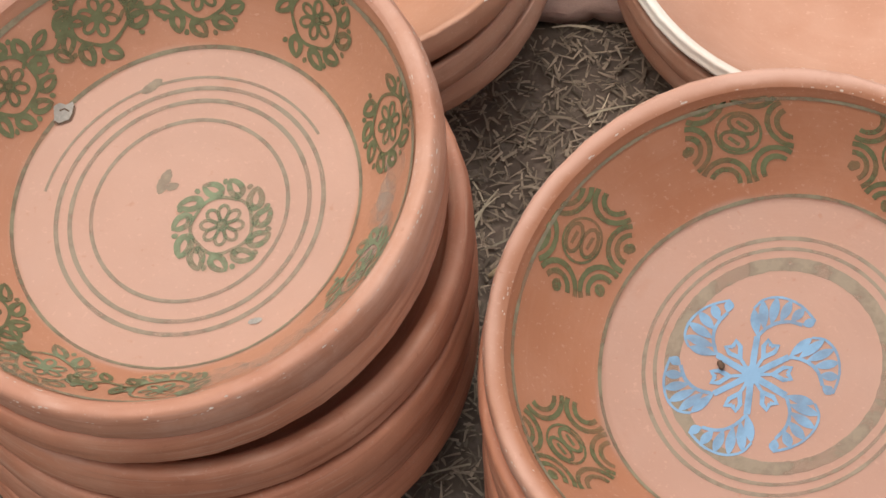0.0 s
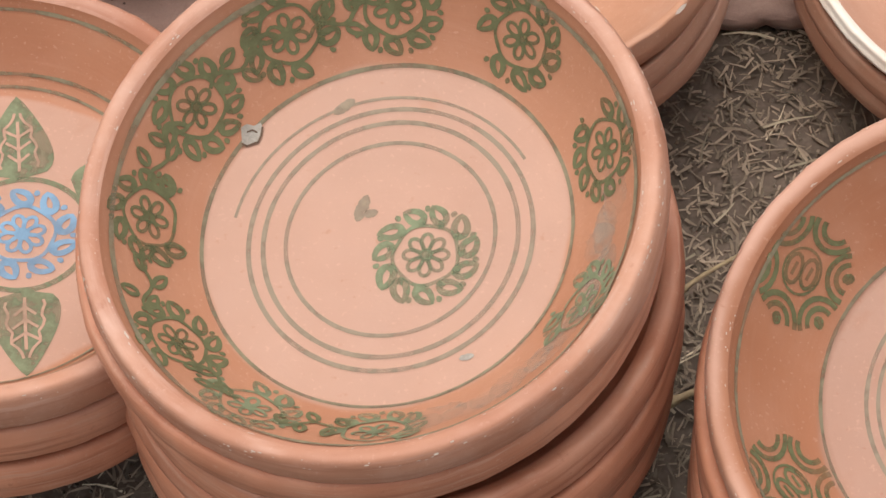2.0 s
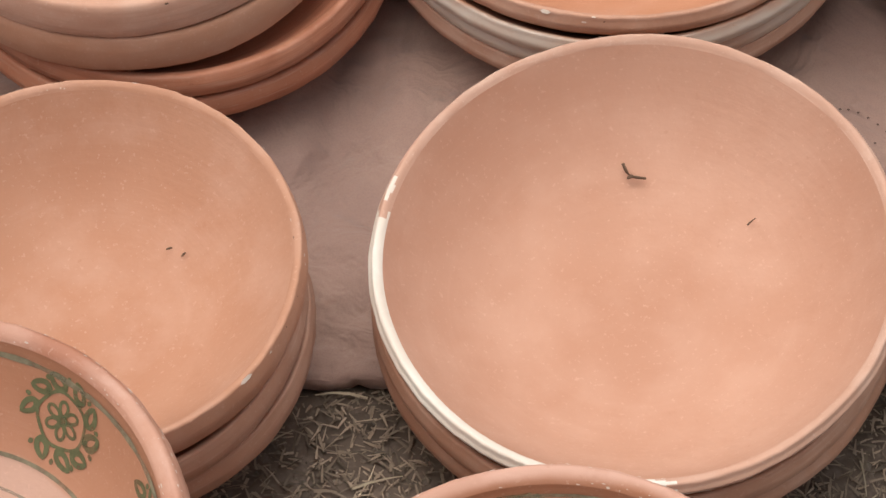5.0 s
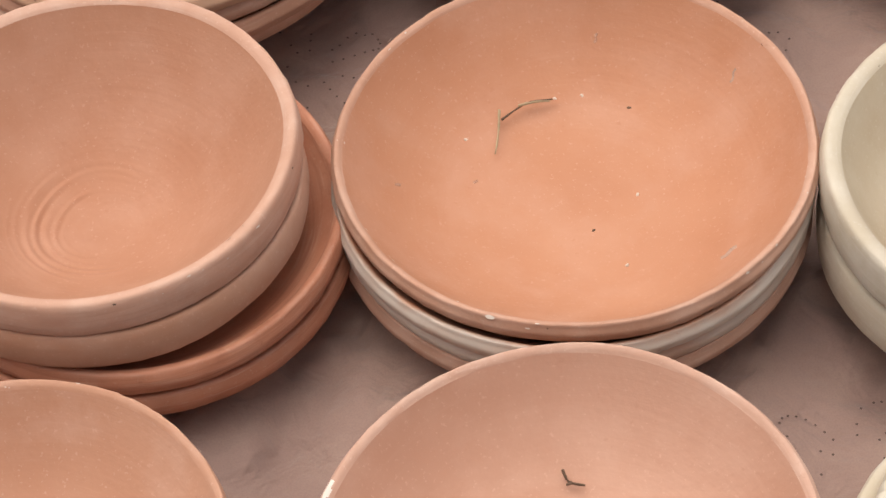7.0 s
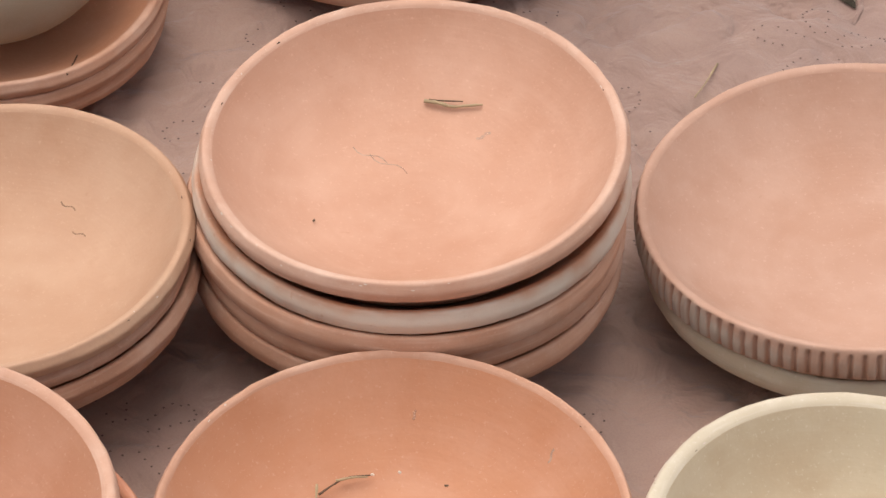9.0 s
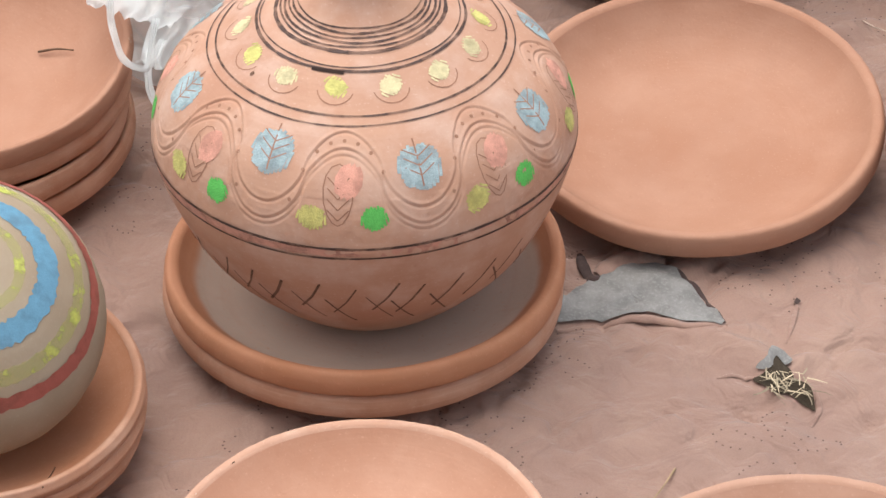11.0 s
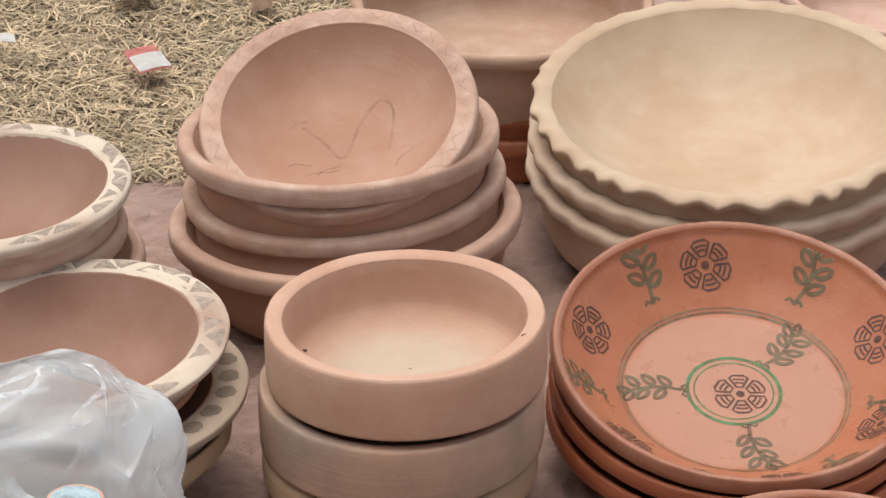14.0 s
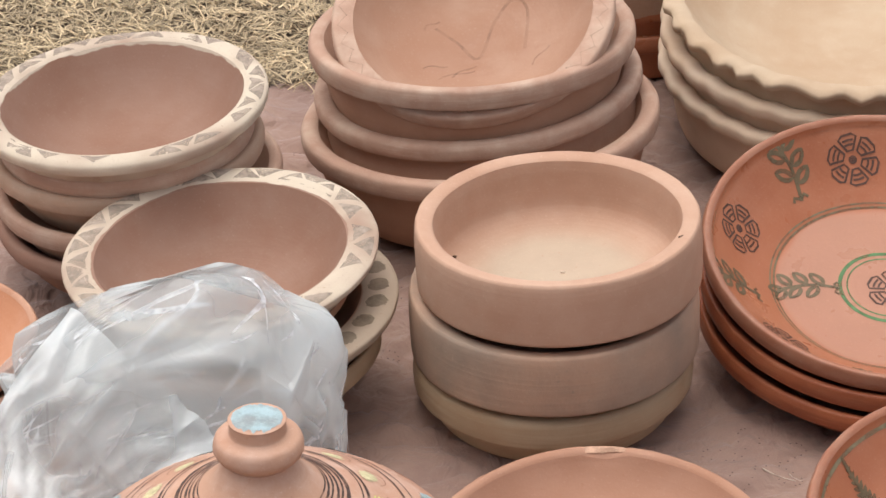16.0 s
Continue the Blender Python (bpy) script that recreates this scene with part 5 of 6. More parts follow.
m_cream_dot = plain("chalky_cream", (0.70, 0.62, 0.37), 0.85, 0.25, 120, 0.6, worn=0.15)
m_neon = plain("neon_green", (0.14, 0.60, 0.13), 0.8, 0.25, 120, 0.6, worn=0.05)
m_salmon = plain("salmon_pink", (0.74, 0.37, 0.28), 0.85, 0.2, 120, 0.4, worn=0.15)
m_cut = plain("incised_clay", (0.36, 0.19, 0.125), 0.9, 0.2, 80, 0.2)
m_hatch = plain("dark_incised_clay", (0.20, 0.105, 0.07), 0.9, 0.2, 80, 0.2, worn=0.35)
sp = Turned(POT, -1)
up = sp.s_at_z(0.155)


def s_r(r):
    """Arc length on the shoulder where the radius is r."""
    i = int(np.searchsorted(sp.s, up))
    return float(np.interp(-r, -sp.r[i:], sp.s[i:]))


def scribble(rx, ry, rnd, ang=0.3, n=13):
    """A dab of wax chalk: close strokes side by side, with ragged ends."""
    out = [blob(0, 0, rx * 0.82, ry * 0.82, 0, rnd, 18)]
    for i in range(n):
        t = -0.92 + 1.84 * i / (n - 1)
        h = math.sqrt(1 - t * t)
        lo, hi = -h * rnd.uniform(0.88, 1.04), h * rnd.uniform(0.88, 1.06)
        pts = [(rx * t + 0.0007 * math.sin(3 * q + i), ry * q) for q in np.linspace(lo, hi, 6)]
        out.append(stroke([(x * math.cos(ang) - y * math.sin(ang), x * math.sin(ang) + y * math.cos(ang)) for x, y in pts], rx * 0.15, False, rnd))
    return out


for z, w in ((0.152, 0.0022), (0.141, 0.0020)):
    band_ring(pot, sp, sp.s_at_z(z), w, m_black, "black line round the belly", 0.0006, 140, int(z * 999))
band_ring(pot, sp, sp.s_at_z(0.1465), 0.0072, m_dust, "pale band between two black lines", 0.0003, 140, 4)
for r, w in ((0.117, 0.0014), (0.110, 0.0018), (0.079, 0.0024), (0.0755, 0.0012), (0.064, 0.0032), (0.0600, 0.0017), (0.0565, 0.0021), (0.0530, 0.0017), (0.0497, 0.0020), (0.0468, 0.0014)):
    band_ring(pot, sp, s_r(r), w, m_black, "black turned line on the shoulder", 0.0006, 120, int(r * 1e4))
for k in range(14):
    a = radians(-90 - 10 + 360 / 14 * k)
    motif("painted_dot", pot, sp, scribble(0.0098, 0.0080, rd, rd.uniform(-1, 1), 9), m_cream_dot if k % 4 else m_yellow, "pale yellow dot", s0=s_r(0.0905), a0=a, lift=0.0009)
    motif("incised_arc", pot, sp, [stroke([(0.0135 * math.cos(t), -0.003 - 0.0115 * math.sin(t)) for t in np.linspace(0.1, 3.0, 10)], 0.0010)], m_cut, "incised arc", s0=s_r(0.0905), a0=a, lift=0.0006)
for k in range(8):
    f = -26.5 + 45 * k
    a = radians(-90 + f)
    st = scribble(0.0165, 0.0175, rd, rd.uniform(-0.5, 0.5), 15)
    motif("painted_leaf", pot, sp, st, m_pale_blue, "chalky blue leaf dab", s0=s_r(0.145 if k in (1, 2) else 0.139), a0=a, lift=0.0009)
    veins = [stroke([(0, -0.014), (0.001, 0.022)], 0.0012)] + [stroke([(0, -0.006 + 0.007 * i), (sg * 0.011, 0.001 + 0.007 * i)], 0.0009) for i in range(3) for sg in (-1, 1)]
    motif("incised_vein", pot, sp, veins, m_cut, "incised leaf veins", s0=s_r(0.145 if k in (1, 2) else 0.139), a0=a, lift=0.0012)
    b = radians(-90 + f + 22.5)
    motif("painted_dab", pot, sp, [blob(0, 0, 0.0105, 0.013, 0.3, rd, 14)], m_salmon, "salmon pink dab", s0=s_r(0.149), a0=b + 0.03, lift=0.0008)
    motif("painted_dot", pot, sp, scribble(0.0112, 0.0098, rd, rd.uniform(-1, 1), 10), m_yellow, "yellow-green scribbled dot", s0=sp.s_at_z(0.176, up), a0=b - radians(8), lift=0.0009)
    motif("painted_dot", pot, sp, scribble(0.0100, 0.0100, rd, rd.uniform(-1, 1), 10), m_neon, "bright green dot", s0=sp.s_at_z(0.175, up), a0=b + radians(8.5), lift=0.0009)
    motif("incised_leaf", pot, sp, [leaf_loop(0, -0.026, math.pi / 2, 0.046, 0.022, 0.0009)] + [stroke([(0, -0.022 + 0.008 * i), (sg * 0.008, -0.014 + 0.008 * i)], 0.0009) for i in range(4) for sg in (-1, 1)], m_cut, "incised leaf", s0=s_r(0.153), a0=b - 0.02, lift=0.0006)
    motif("punched_dots", pot, sp, [piece("punched_dot", [blob((t / math.pi) * 0.062, 0.030 * math.copysign(abs(math.cos(t)) ** 0.62, math.cos(t)) + 0.0005, 0.0015, 0.0015, 0, None, 6)]) if t else blob(0, 0.0305, 0.0015, 0.0015, 0, None, 6) for t in np.linspace(-2, 2, 9)], m_cut, "row of punched dots", s0=s_r(0.149), a0=b, lift=0.0005)
for k in range(34):
    a = 2 * math.pi * (k + rd.uniform(-0.2, 0.2)) / 34
    d = rd.uniform(-0.004, 0.004)
    motif("hatching", pot, sp, [stroke([(-0.012, 0.022 + d), (-0.003, 0.002 + d), (0.008, -0.016 + d)], rd.uniform(0.0014, 0.0024), False, rd)], m_hatch, "dark incised stroke", s0=sp.s_at_z(0.088), a0=a, lift=0.0010)
    if rd.random() < 0.75:
        motif("hatching", pot, sp, [stroke([(0.013, 0.014 + d), (0.002, -0.006 + d), (-0.008, -0.024 + d)], rd.uniform(0.0010, 0.0017), False, rd)], m_hatch, "thin incised stroke", s0=sp.s_at_z(0.080), a0=a, lift=0.0010)
# the slot for coins and a small pit: dark marks paint the shade inside them
motif("coin_slot", pot, sp, [stroke([(-0.0125, 0.0), (-0.004, 0.0004), (0.0125, 0.0)], 0.0030, False, rd)], plain("slot_shadow", (0.035, 0.02, 0.016), 0.95, 0.2, 60, 0), "narrow slot for coins, its inner shade painted dark", s0=s_r(0.080), a0=radians(-106), lift=0.0014)
motif("pit", pot, sp, [blob(0, 0, 0.0019, 0.0021, 0.2, rd, 8)], m_hatch, "small pit, its shade painted dark", s0=s_r(0.100), a0=radians(-142), lift=0.0012)
# dab on the knob
kl = [(0.0, 0.3289), (0.0185, 0.3289), (0.0205, 0.3280)]
motif("painted_cap", knob, Turned(kl, 1), [blob(0, 0, 0.0192, 0.0190, 0, rd, 24)], m_pale_blue, "chalky blue cap", x0=0, y0=0, lift=0.0006)

MPOT = curve_points([(0.0, 0.0), (0.05, 0.0), (0.076, 0.014), (0.106, 0.056), (0.116, 0.092), (0.107, 0.130), (0.074, 0.165), (0.035, 0.182), (0.0, 0.184)], 6)
mv, mf = spin(MPOT, 128, 42, 0.0004)
stripe_pot = link_mesh("striped_pot", mv, mf, clay("grey_buff_pot", (0.36, 0.29, 0.21), (0.46, 0.38, 0.29)))
stripe_pot.matrix_world = Matrix.Translation((-0.250, 1.722, 0.125)) @ Vector((0, 0, 1)).rotation_difference(Vector((0.22, -0.412, 0.884))).to_matrix().to_4x4() @ Matrix.Scale(0.935, 4) @ Matrix.Translation((0, 0, -0.092))
tagged(stripe_pot, "grey clay pot with yellow, blue and red painted stripes", "pot")
ms = Turned(MPOT, -1)
m_lemon = plain("lemon_paint", (0.58, 0.62, 0.14), 0.8, 0.2, 100, 0.5, worn=0.85)
m_sky = plain("sky_blue_paint", (0.14, 0.32, 0.46), 0.8, 0.2, 100, 0.4, worn=0.1)
m_brick = plain("brick_red_paint", (0.36, 0.10, 0.075), 0.8, 0.2, 100, 0.3, worn=0.1)
i_top = int(np.argmax(ms.r))
for r, w, m, lab in ((0.101, 0.012, m_brick, "brick red stripe"), (0.086, 0.013, m_lemon, "worn lemon stripe"), (0.060, 0.019, m_sky, "sky blue stripe"), (0.038, 0.009, m_lemon, "lemon yellow stripe"), (0.016, 0.007, m_lemon, "lemon yellow swirl")):
    band_ring(stripe_pot, ms, float(np.interp(-r, -ms.r[i_top:], ms.s[i_top:])), w, m, lab, 0.0007, 120, int(r * 1000))
# a chalky smear and sponge marks in the pink bowl at the edge of the quilt
ob, line = edge_bowl
sf = Turned(line)
m_chalk = plain("chalky_smear", (0.68, 0.49, 0.395), 0.9, 0.15, 45, 0.1, worn=0.7, thin=0.15)
for x, y, rx, ry, t in ((-0.022, -0.052, 0.026, 0.010, 0.3), (-0.045, -0.040, 0.014, 0.006, 0.9)):
    motif("smear", ob, sf, [blob(0, 0, rx, ry, t, rd, 22)], m_chalk, "pale chalky smear on the wall", x0=x, y0=y, lift=0.0008)

# scuffs and scratches inside the plain bowls
m_scuff = plain("pale_scuff", (0.62, 0.42, 0.31), 0.9, 0.2, 80, 0.1, worn=0.5, thin=0.2)
m_scratch = plain("dark_scratch", (0.25, 0.145, 0.09), 0.9, 0.2, 80, 0.1, worn=0.6, thin=0.3)
for (ob, line), mark, mat, marks in ((orange_bowl, "pale scuff on the wall", m_scuff, ((0.0158, 0.118, 1.2, 0.006, 0.0016), (0.104, 0.075, 0.9, 0.009, 0.0016), (-0.110, 0.002, 0.2, 0.004, 0.0022), (0.090, -0.060, 0.5, 0.012, 0.004), (-0.06, 0.02, 0.4, 0.003, 0.0018))),
                                (pink_dish, "pale scratch in the dish", m_scuff, ((-0.030, 0.040, -0.5, 0.026, 0.0009), (-0.018, 0.032, -0.6, 0.030, 0.0008), (0.045, 0.05, 0.3, 0.010, 0.002))),
                                (buff_bowl, "dark scratch on the wall", m_scratch, ((0.048, 0.078, -0.7, 0.014, 0.0010), (0.055, 0.055, -0.6, 0.012, 0.0010), (-0.02, 0.088, 0.1, 0.018, 0.0008), (-0.05, 0.082, 0.2, 0.010, 0.0010)))):
    sf = Turned(line)
    for x, y, t, ln, w in marks:
        motif("scuff" if mat is m_scuff else "scratch", ob, sf, [stroke([(u * ln, 0.08 * ln * math.sin(7 * u)) for u in np.linspace(-0.5, 0.5, 7)], w, False, rd)], mat, mark, x0=x, y0=y, turn=t, lift=0.0008)

# ---- the plastic bag ----
def bag_material():
    m, nt, bsdf = nodes_of("thin_plastic")
    tc = nt.nodes.new("ShaderNodeTexCoord")
    vec = tc.outputs["Object"]
    bsdf.inputs["Base Color"].default_value = (0.80, 0.84, 0.84, 1)
    bsdf.inputs["Roughness"].default_value = 0.13
    bsdf.inputs["Specular IOR Level"].default_value = 0.9
    tl = nt.nodes.new("ShaderNodeBsdfTranslucent")
    tl.inputs["Color"].default_value = (0.80, 0.84, 0.84, 1)
    a = nt.nodes.new("ShaderNodeMixShader")
    a.inputs[0].default_value = 0.35
    nt.links.new(bsdf.outputs[0], a.inputs[1])
    nt.links.new(tl.outputs[0], a.inputs[2])
    tr = nt.nodes.new("ShaderNodeBsdfTransparent")
    f = node(nt, "MapRange", _1=0.1, _2=0.9, _3=0.28, _4=0.87)
    nt.links.new(noise_fac(nt, vec, 8, 2, 0.40, 0.60, 0.4), f.inputs[0])
    b = nt.nodes.new("ShaderNodeMixShader")
    nt.links.new(f.outputs[0], b.inputs[0])
    nt.links.new(a.outputs[0], b.inputs[1])
    nt.links.new(tr.outputs[0], b.inputs[2])
    nt.links.new(b.outputs[0], nt.nodes["Material Output"].inputs["Surface"])
    wr = node(nt, "TexNoise", Scale=34.0, Detail=3.0, Distortion=2.5)
    nt.links.new(vec, wr.inputs["Vector"])
    bp = node(nt, "Bump", Strength=0.3, Distance=0.004)
    nt.links.new(wr.outputs["Fac"], bp.inputs["Height"])
    nt.links.new(bp.outputs[0], bsdf.inputs["Normal"])
    return m


m_bag = bag_material()


def plastic_bag():
    verts, faces = [], []

    def film(a, v, out=0.0):
        """A point of the crumpled film at angle a and height v."""
        c, sn = math.cos(a), math.sin(a)
        s = (1 - v ** (40 if c > 0 else 9)) ** 0.5
        x = (0.142 if c > 0 else 0.160) * math.copysign(abs(c) ** 0.6, c) * s * (1.0 - 0.03 * v)
        y = 0.080 * math.copysign(abs(sn) ** 0.8, sn) * (1 - v * v) ** 0.5
        top = float(np.interp(x, (-0.165, -0.074, 0.035, 0.070, 0.100, 0.140), (0.196, 0.236, 0.271, 0.268, 0.240, 0.236)))
        z = top * v
        p = (x + 0.010 * (1 - v) + 0.008 * noise.noise((x * 5, y * 5, z * 5)), y, z)
        k = out + 0.004 * noise.noise((p[0] * 14 + 3, p[1] * 9, p[2] * 14))
        return (p[0] + c * k, p[1] + sn * k, max(0.001, p[2] + 0.35 * k))

    # large flat panels that meet in straight creases, drawn out along the pull of the folds
    r_ = random.Random(21)
    lo, hi = math.pi / 2, math.pi / 2 + 2 * math.pi
    pts = [Vector((a, v)) for a in (lo, hi) for v in np.linspace(0, 1, 9)] + [Vector((a, v)) for v in (0.0, 1.0) for a in np.linspace(lo, hi, 40)[1:-1]]
    for i in range(30):
        a0, v0, d, ln = r_.uniform(lo + 0.3, hi - 0.3), r_.uniform(0.1, 0.92), r_.choice((0.5, 0.9, 1.2, 2.3)) + r_.uniform(-0.2, 0.2), r_.uniform(0.10, 0.34)
        for t in np.linspace(-0.5, 0.5, r_.choice((3, 4, 5))):
            q = Vector((a0 + t * ln * 2.6 * math.cos(d) + r_.uniform(-0.03, 0.03), v0 + t * ln * math.sin(d) + r_.uniform(-0.012, 0.012)))
            if lo + 0.1 < q.x < hi - 0.1 and 0.04 < q.y < 0.96:
                pts.append(q)
    for _ in range(110):
        pts.append(Vector((r_.uniform(lo + 0.1, hi - 0.1), r_.uniform(0.04, 0.96))))
    flat, _, tris = delaunay_2d_cdt([Vector((p.x * 0.13, p.y * 0.25)) for p in pts], [], [], 0, 1e-5)[:3]
    lift = []
    for p in flat:
        edge = p.y < 0.002 or p.y > 0.248 or p.x < lo * 0.13 + 0.002 or p.x > hi * 0.13 - 0.002
        lift.append(0.0 if edge else r_.uniform(-0.019, 0.019) * (0.3 if math.cos(p.x / 0.13) > 0.55 else 1.0))
    seen, n = {}, 5

    def film_vert(key, a, v, k):
        if key not in seen:
            seen[key] = len(verts)
            verts.append(film(a, v, k))
        return seen[key]

    for tri in tris:
        i0, i1, i2 = tri[:3]
        lat = {}
        for i in range(n + 1):
            for j in range(n + 1 - i):
                w = ((n - i - j) / n, i / n, j / n)
                key = tuple(sorted((q, round(t, 3)) for q, t in zip((i0, i1, i2), w) if t > 1e-6))
                a, v = (sum(flat[q][c] * t for q, t in zip((i0, i1, i2), w)) for c in (0, 1))
                lat[i, j] = film_vert(key, a / 0.13, min(1.0, max(0.0, v / 0.25)), sum(lift[q] * t for q, t in zip((i0, i1, i2), w)))
        for i in range(n):
            for j in range(n - i):
                faces.append((lat[i, j], lat[i + 1, j], lat[i, j + 1]))
                if i + j < n - 1:
                    faces.append((lat[i + 1, j], lat[i + 1, j + 1], lat[i, j + 1]))
    ob = link_mesh("plastic_bag", verts, faces, m_bag, True)
    r_ = random.Random(12)
    vs, fs = [], []
    # thin white ribbons paint stress lines and highlights onto the film
    for _ in range(120):
        a, v = r_.uniform(3.1, 6.4), r_.uniform(0.25, 0.97)
        d, ln, w = r_.gauss(0.9, 0.5), r_.uniform(0.02, 0.07), r_.uniform(0.0005, 0.0016)
        n, m = len(vs), 14
        for i in range(m + 1):
            t = i / m - 0.5
            aa, vv = a + t * ln * math.cos(d) / 0.12 + 0.03 * math.sin(t * 5), min(0.985, max(0.05, v + t * ln * math.sin(d) / 0.25))
            h = w * (1 - (2 * t) ** 2) + 0.0002
            for sg in (-1, 1):
                vs.append(film(aa - sg * h * math.sin(d) / 0.12, min(0.99, vv + sg * h * math.cos(d) / 0.25), 0.0007))
        fs += [(n + 2 * i, n + 2 * i + 1, n + 2 * i + 3, n + 2 * i + 2) for i in range(m)]
    folds = link_mesh("crease", vs, fs, plain("stressed_film", (0.80, 0.82, 0.84), 0.25, 0.1, 60, 0, worn=0.6), False)
    folds.parent = ob
    tagged(folds, "white stress lines and highlights drawn on the film", kind="stuff")
    ob.matrix_world = pose(-0.034, 2.275, 0.004, 0, 0, -3)
    tagged(ob, "crumpled translucent white plastic bag beside the pot", "plastic bag")

    def sheet(name, path, width, seed, label, amp=0.03):
        """A crumpled tongue of film along a path of (x, y, z)."""
        line = curve_points(path, 14)
        vs, fs, m = [], [], 22
        for i, p in enumerate(line):
            w = width(i / (len(line) - 1))
            d = (Vector(line[min(i + 1, len(line) - 1)]) - Vector(line[max(i - 1, 0)])).normalized()
            side = d.cross(Vector((0.25, -0.5, 1))).normalized()
            up = side.cross(d)
            for k in range(m + 1):
                q = Vector(p) + side * w * (k / m - 0.5)
                u = k / m * 4.5 + 0.9 * noise.noise((i * 0.10, seed, k / m * 2)) + seed
                o = amp * (abs((u % 1.0) - 0.5) - 0.25) * (0.6 + 0.8 * noise.noise((k / m * 3, i * 0.13, seed + 4))) + 0.004 * noise.noise(q * 40)
                vs.append(q + up * o)
        for i in range(len(line) - 1):
            for k in range(m):
                a = i * (m + 1) + k
                fs.append((a, a + 1, a + m + 2, a + m + 1))
        o = link_mesh(name, vs, fs, m_bag)
        o.parent = ob
        o.matrix_parent_inverse = ob.matrix_world.inverted()
        return tagged(o, label)

    sheet("bag_mouth", [(-0.07, 2.24, 0.20), (-0.12, 2.19, 0.175), (-0.150, 2.14, 0.160), (-0.158, 2.10, 0.150)], lambda t: 0.15 - 0.08 * t, 1, "crumpled mouth of the bag")
    sheet("bag_flap", [(-0.02, 2.215, 0.16), (-0.07, 2.165, 0.145), (-0.105, 2.115, 0.130), (-0.125, 2.075, 0.112)], lambda t: 0.12 - 0.07 * t, 5, "crumpled flap of the bag")
    sheet("bag_handle", [(-0.166, 2.12, 0.19), (-0.172, 2.09, 0.165), (-0.160, 2.055, 0.140), (-0.140, 2.048, 0.134), (-0.128, 2.075, 0.145)], lambda t: 0.006, 9, "twisted handle loop", 0.006)
    sheet("bag_handle", [(-0.135, 2.10, 0.15), (-0.140, 2.06, 0.120), (-0.128, 2.035, 0.104), (-0.108, 2.036, 0.108), (-0.100, 2.06, 0.125)], lambda t: 0.006, 12, "twisted handle loop", 0.006)
    return ob


plastic_bag()

# ---- torn places and stitching of the quilt ----
m_lining = plain("grey_lining", (0.29, 0.285, 0.275), 0.95, 0.4, 45, 0.6)
# near-black earth colour with the shade inside the hole painted in
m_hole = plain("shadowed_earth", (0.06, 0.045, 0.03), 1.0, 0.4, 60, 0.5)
m_stitch = plain("dark_stitch", (0.075, 0.05, 0.045), 0.9, 0.3, 80, 0)


def patch(name, outline, centre, lift, material, label, dome=0.0, rings=8):
    """A ragged patch that lies on the quilt."""
    pts = curve_points(outline + outline[:1], 5)[:-1]
    verts, faces = [], []
    for k in range(rings + 1):
        t = k / rings
        for x, y in pts:
            px, py = centre[0] + (x - centre[0]) * t, centre[1] + (y - centre[1]) * t
            px += 0.0015 * noise.noise((px * 130, py * 130, 3))
            py += 0.0015 * noise.noise((px * 130, py * 130, 7))
            verts.append((px, py, quilt_height(px, py) + lift + dome * (1 - t * t) + 0.0012 * noise.noise((px * 60, py * 60, 1))))
    n = len(pts)
    for k in range(rings):
        for i in range(n):
            j = (i + 1) % n
            faces.append((k * n + i, k * n + j, (k + 1) * n + j, (k + 1) * n + i))
    o = link_mesh(name, verts, faces, material)
    o.parent = quilt
    return tagged(o, label)


def welt(name, path, rad, material, label):
    """A rolled, puckered edge of cloth along a path on the quilt."""
    line = curve_points(path, 6)
    vs, fs = [], []
    for i, (x, y) in enumerate(line):
        d = Vector((line[min(i + 1, len(line) - 1)][0] - line[max(i - 1, 0)][0], line[min(i + 1, len(line) - 1)][1] - line[max(i - 1, 0)][1], 0)).normalized()
        s = Vector((-d.y, d.x, 0))
        r = rad * (0.35 + 0.65 * math.sin(math.pi * (i + 0.5) / len(line))) * (1 + 0.3 * noise.noise((x * 90, y * 90, 0)))
        for k in range(7):
            a = math.pi * k / 6
            vs.append(Vector((x, y, quilt_height(x, y) + 0.0005)) + s * r * 1.6 * math.cos(a) + Vector((0, 0, r * math.sin(a))))
    for i in range(len(line) - 1):
        for k in range(6):
            fs.append((i * 7 + k, i * 7 + k + 1, i * 7 + k + 8, i * 7 + k + 7))
    o = link_mesh(name, vs, fs, material)
    o.parent = quilt
    return tagged(o, label)


patch("torn_lining", [(0.198, 1.892), (0.206, 1.925), (0.228, 1.945), (0.262, 1.974), (0.292, 1.966), (0.312, 1.935), (0.336, 1.892), (0.305, 1.890), (0.275, 1.903), (0.238, 1.902)], (0.262, 1.925), 0.003, m_lining, "grey lining showing through a tear", 0.002)
welt("torn_edge", [(0.296, 1.964), (0.316, 1.935), (0.337, 1.893)], 0.0016, m_stitch, "dark frayed edge of the tear")
welt("torn_edge", [(0.200, 1.886), (0.238, 1.899), (0.275, 1.899), (0.305, 1.886), (0.338, 1.889)], 0.0030, m_quilt, "rolled edge of the tear")
welt("torn_edge", [(0.222, 1.99), (0.224, 1.963), (0.236, 1.945), (0.244, 1.950)], 0.0035, m_stitch, "dark frayed fold")
welt("torn_edge", [(0.235, 1.955), (0.262, 1.978), (0.292, 1.976)], 0.007, m_quilt, "rolled fold of the quilt")
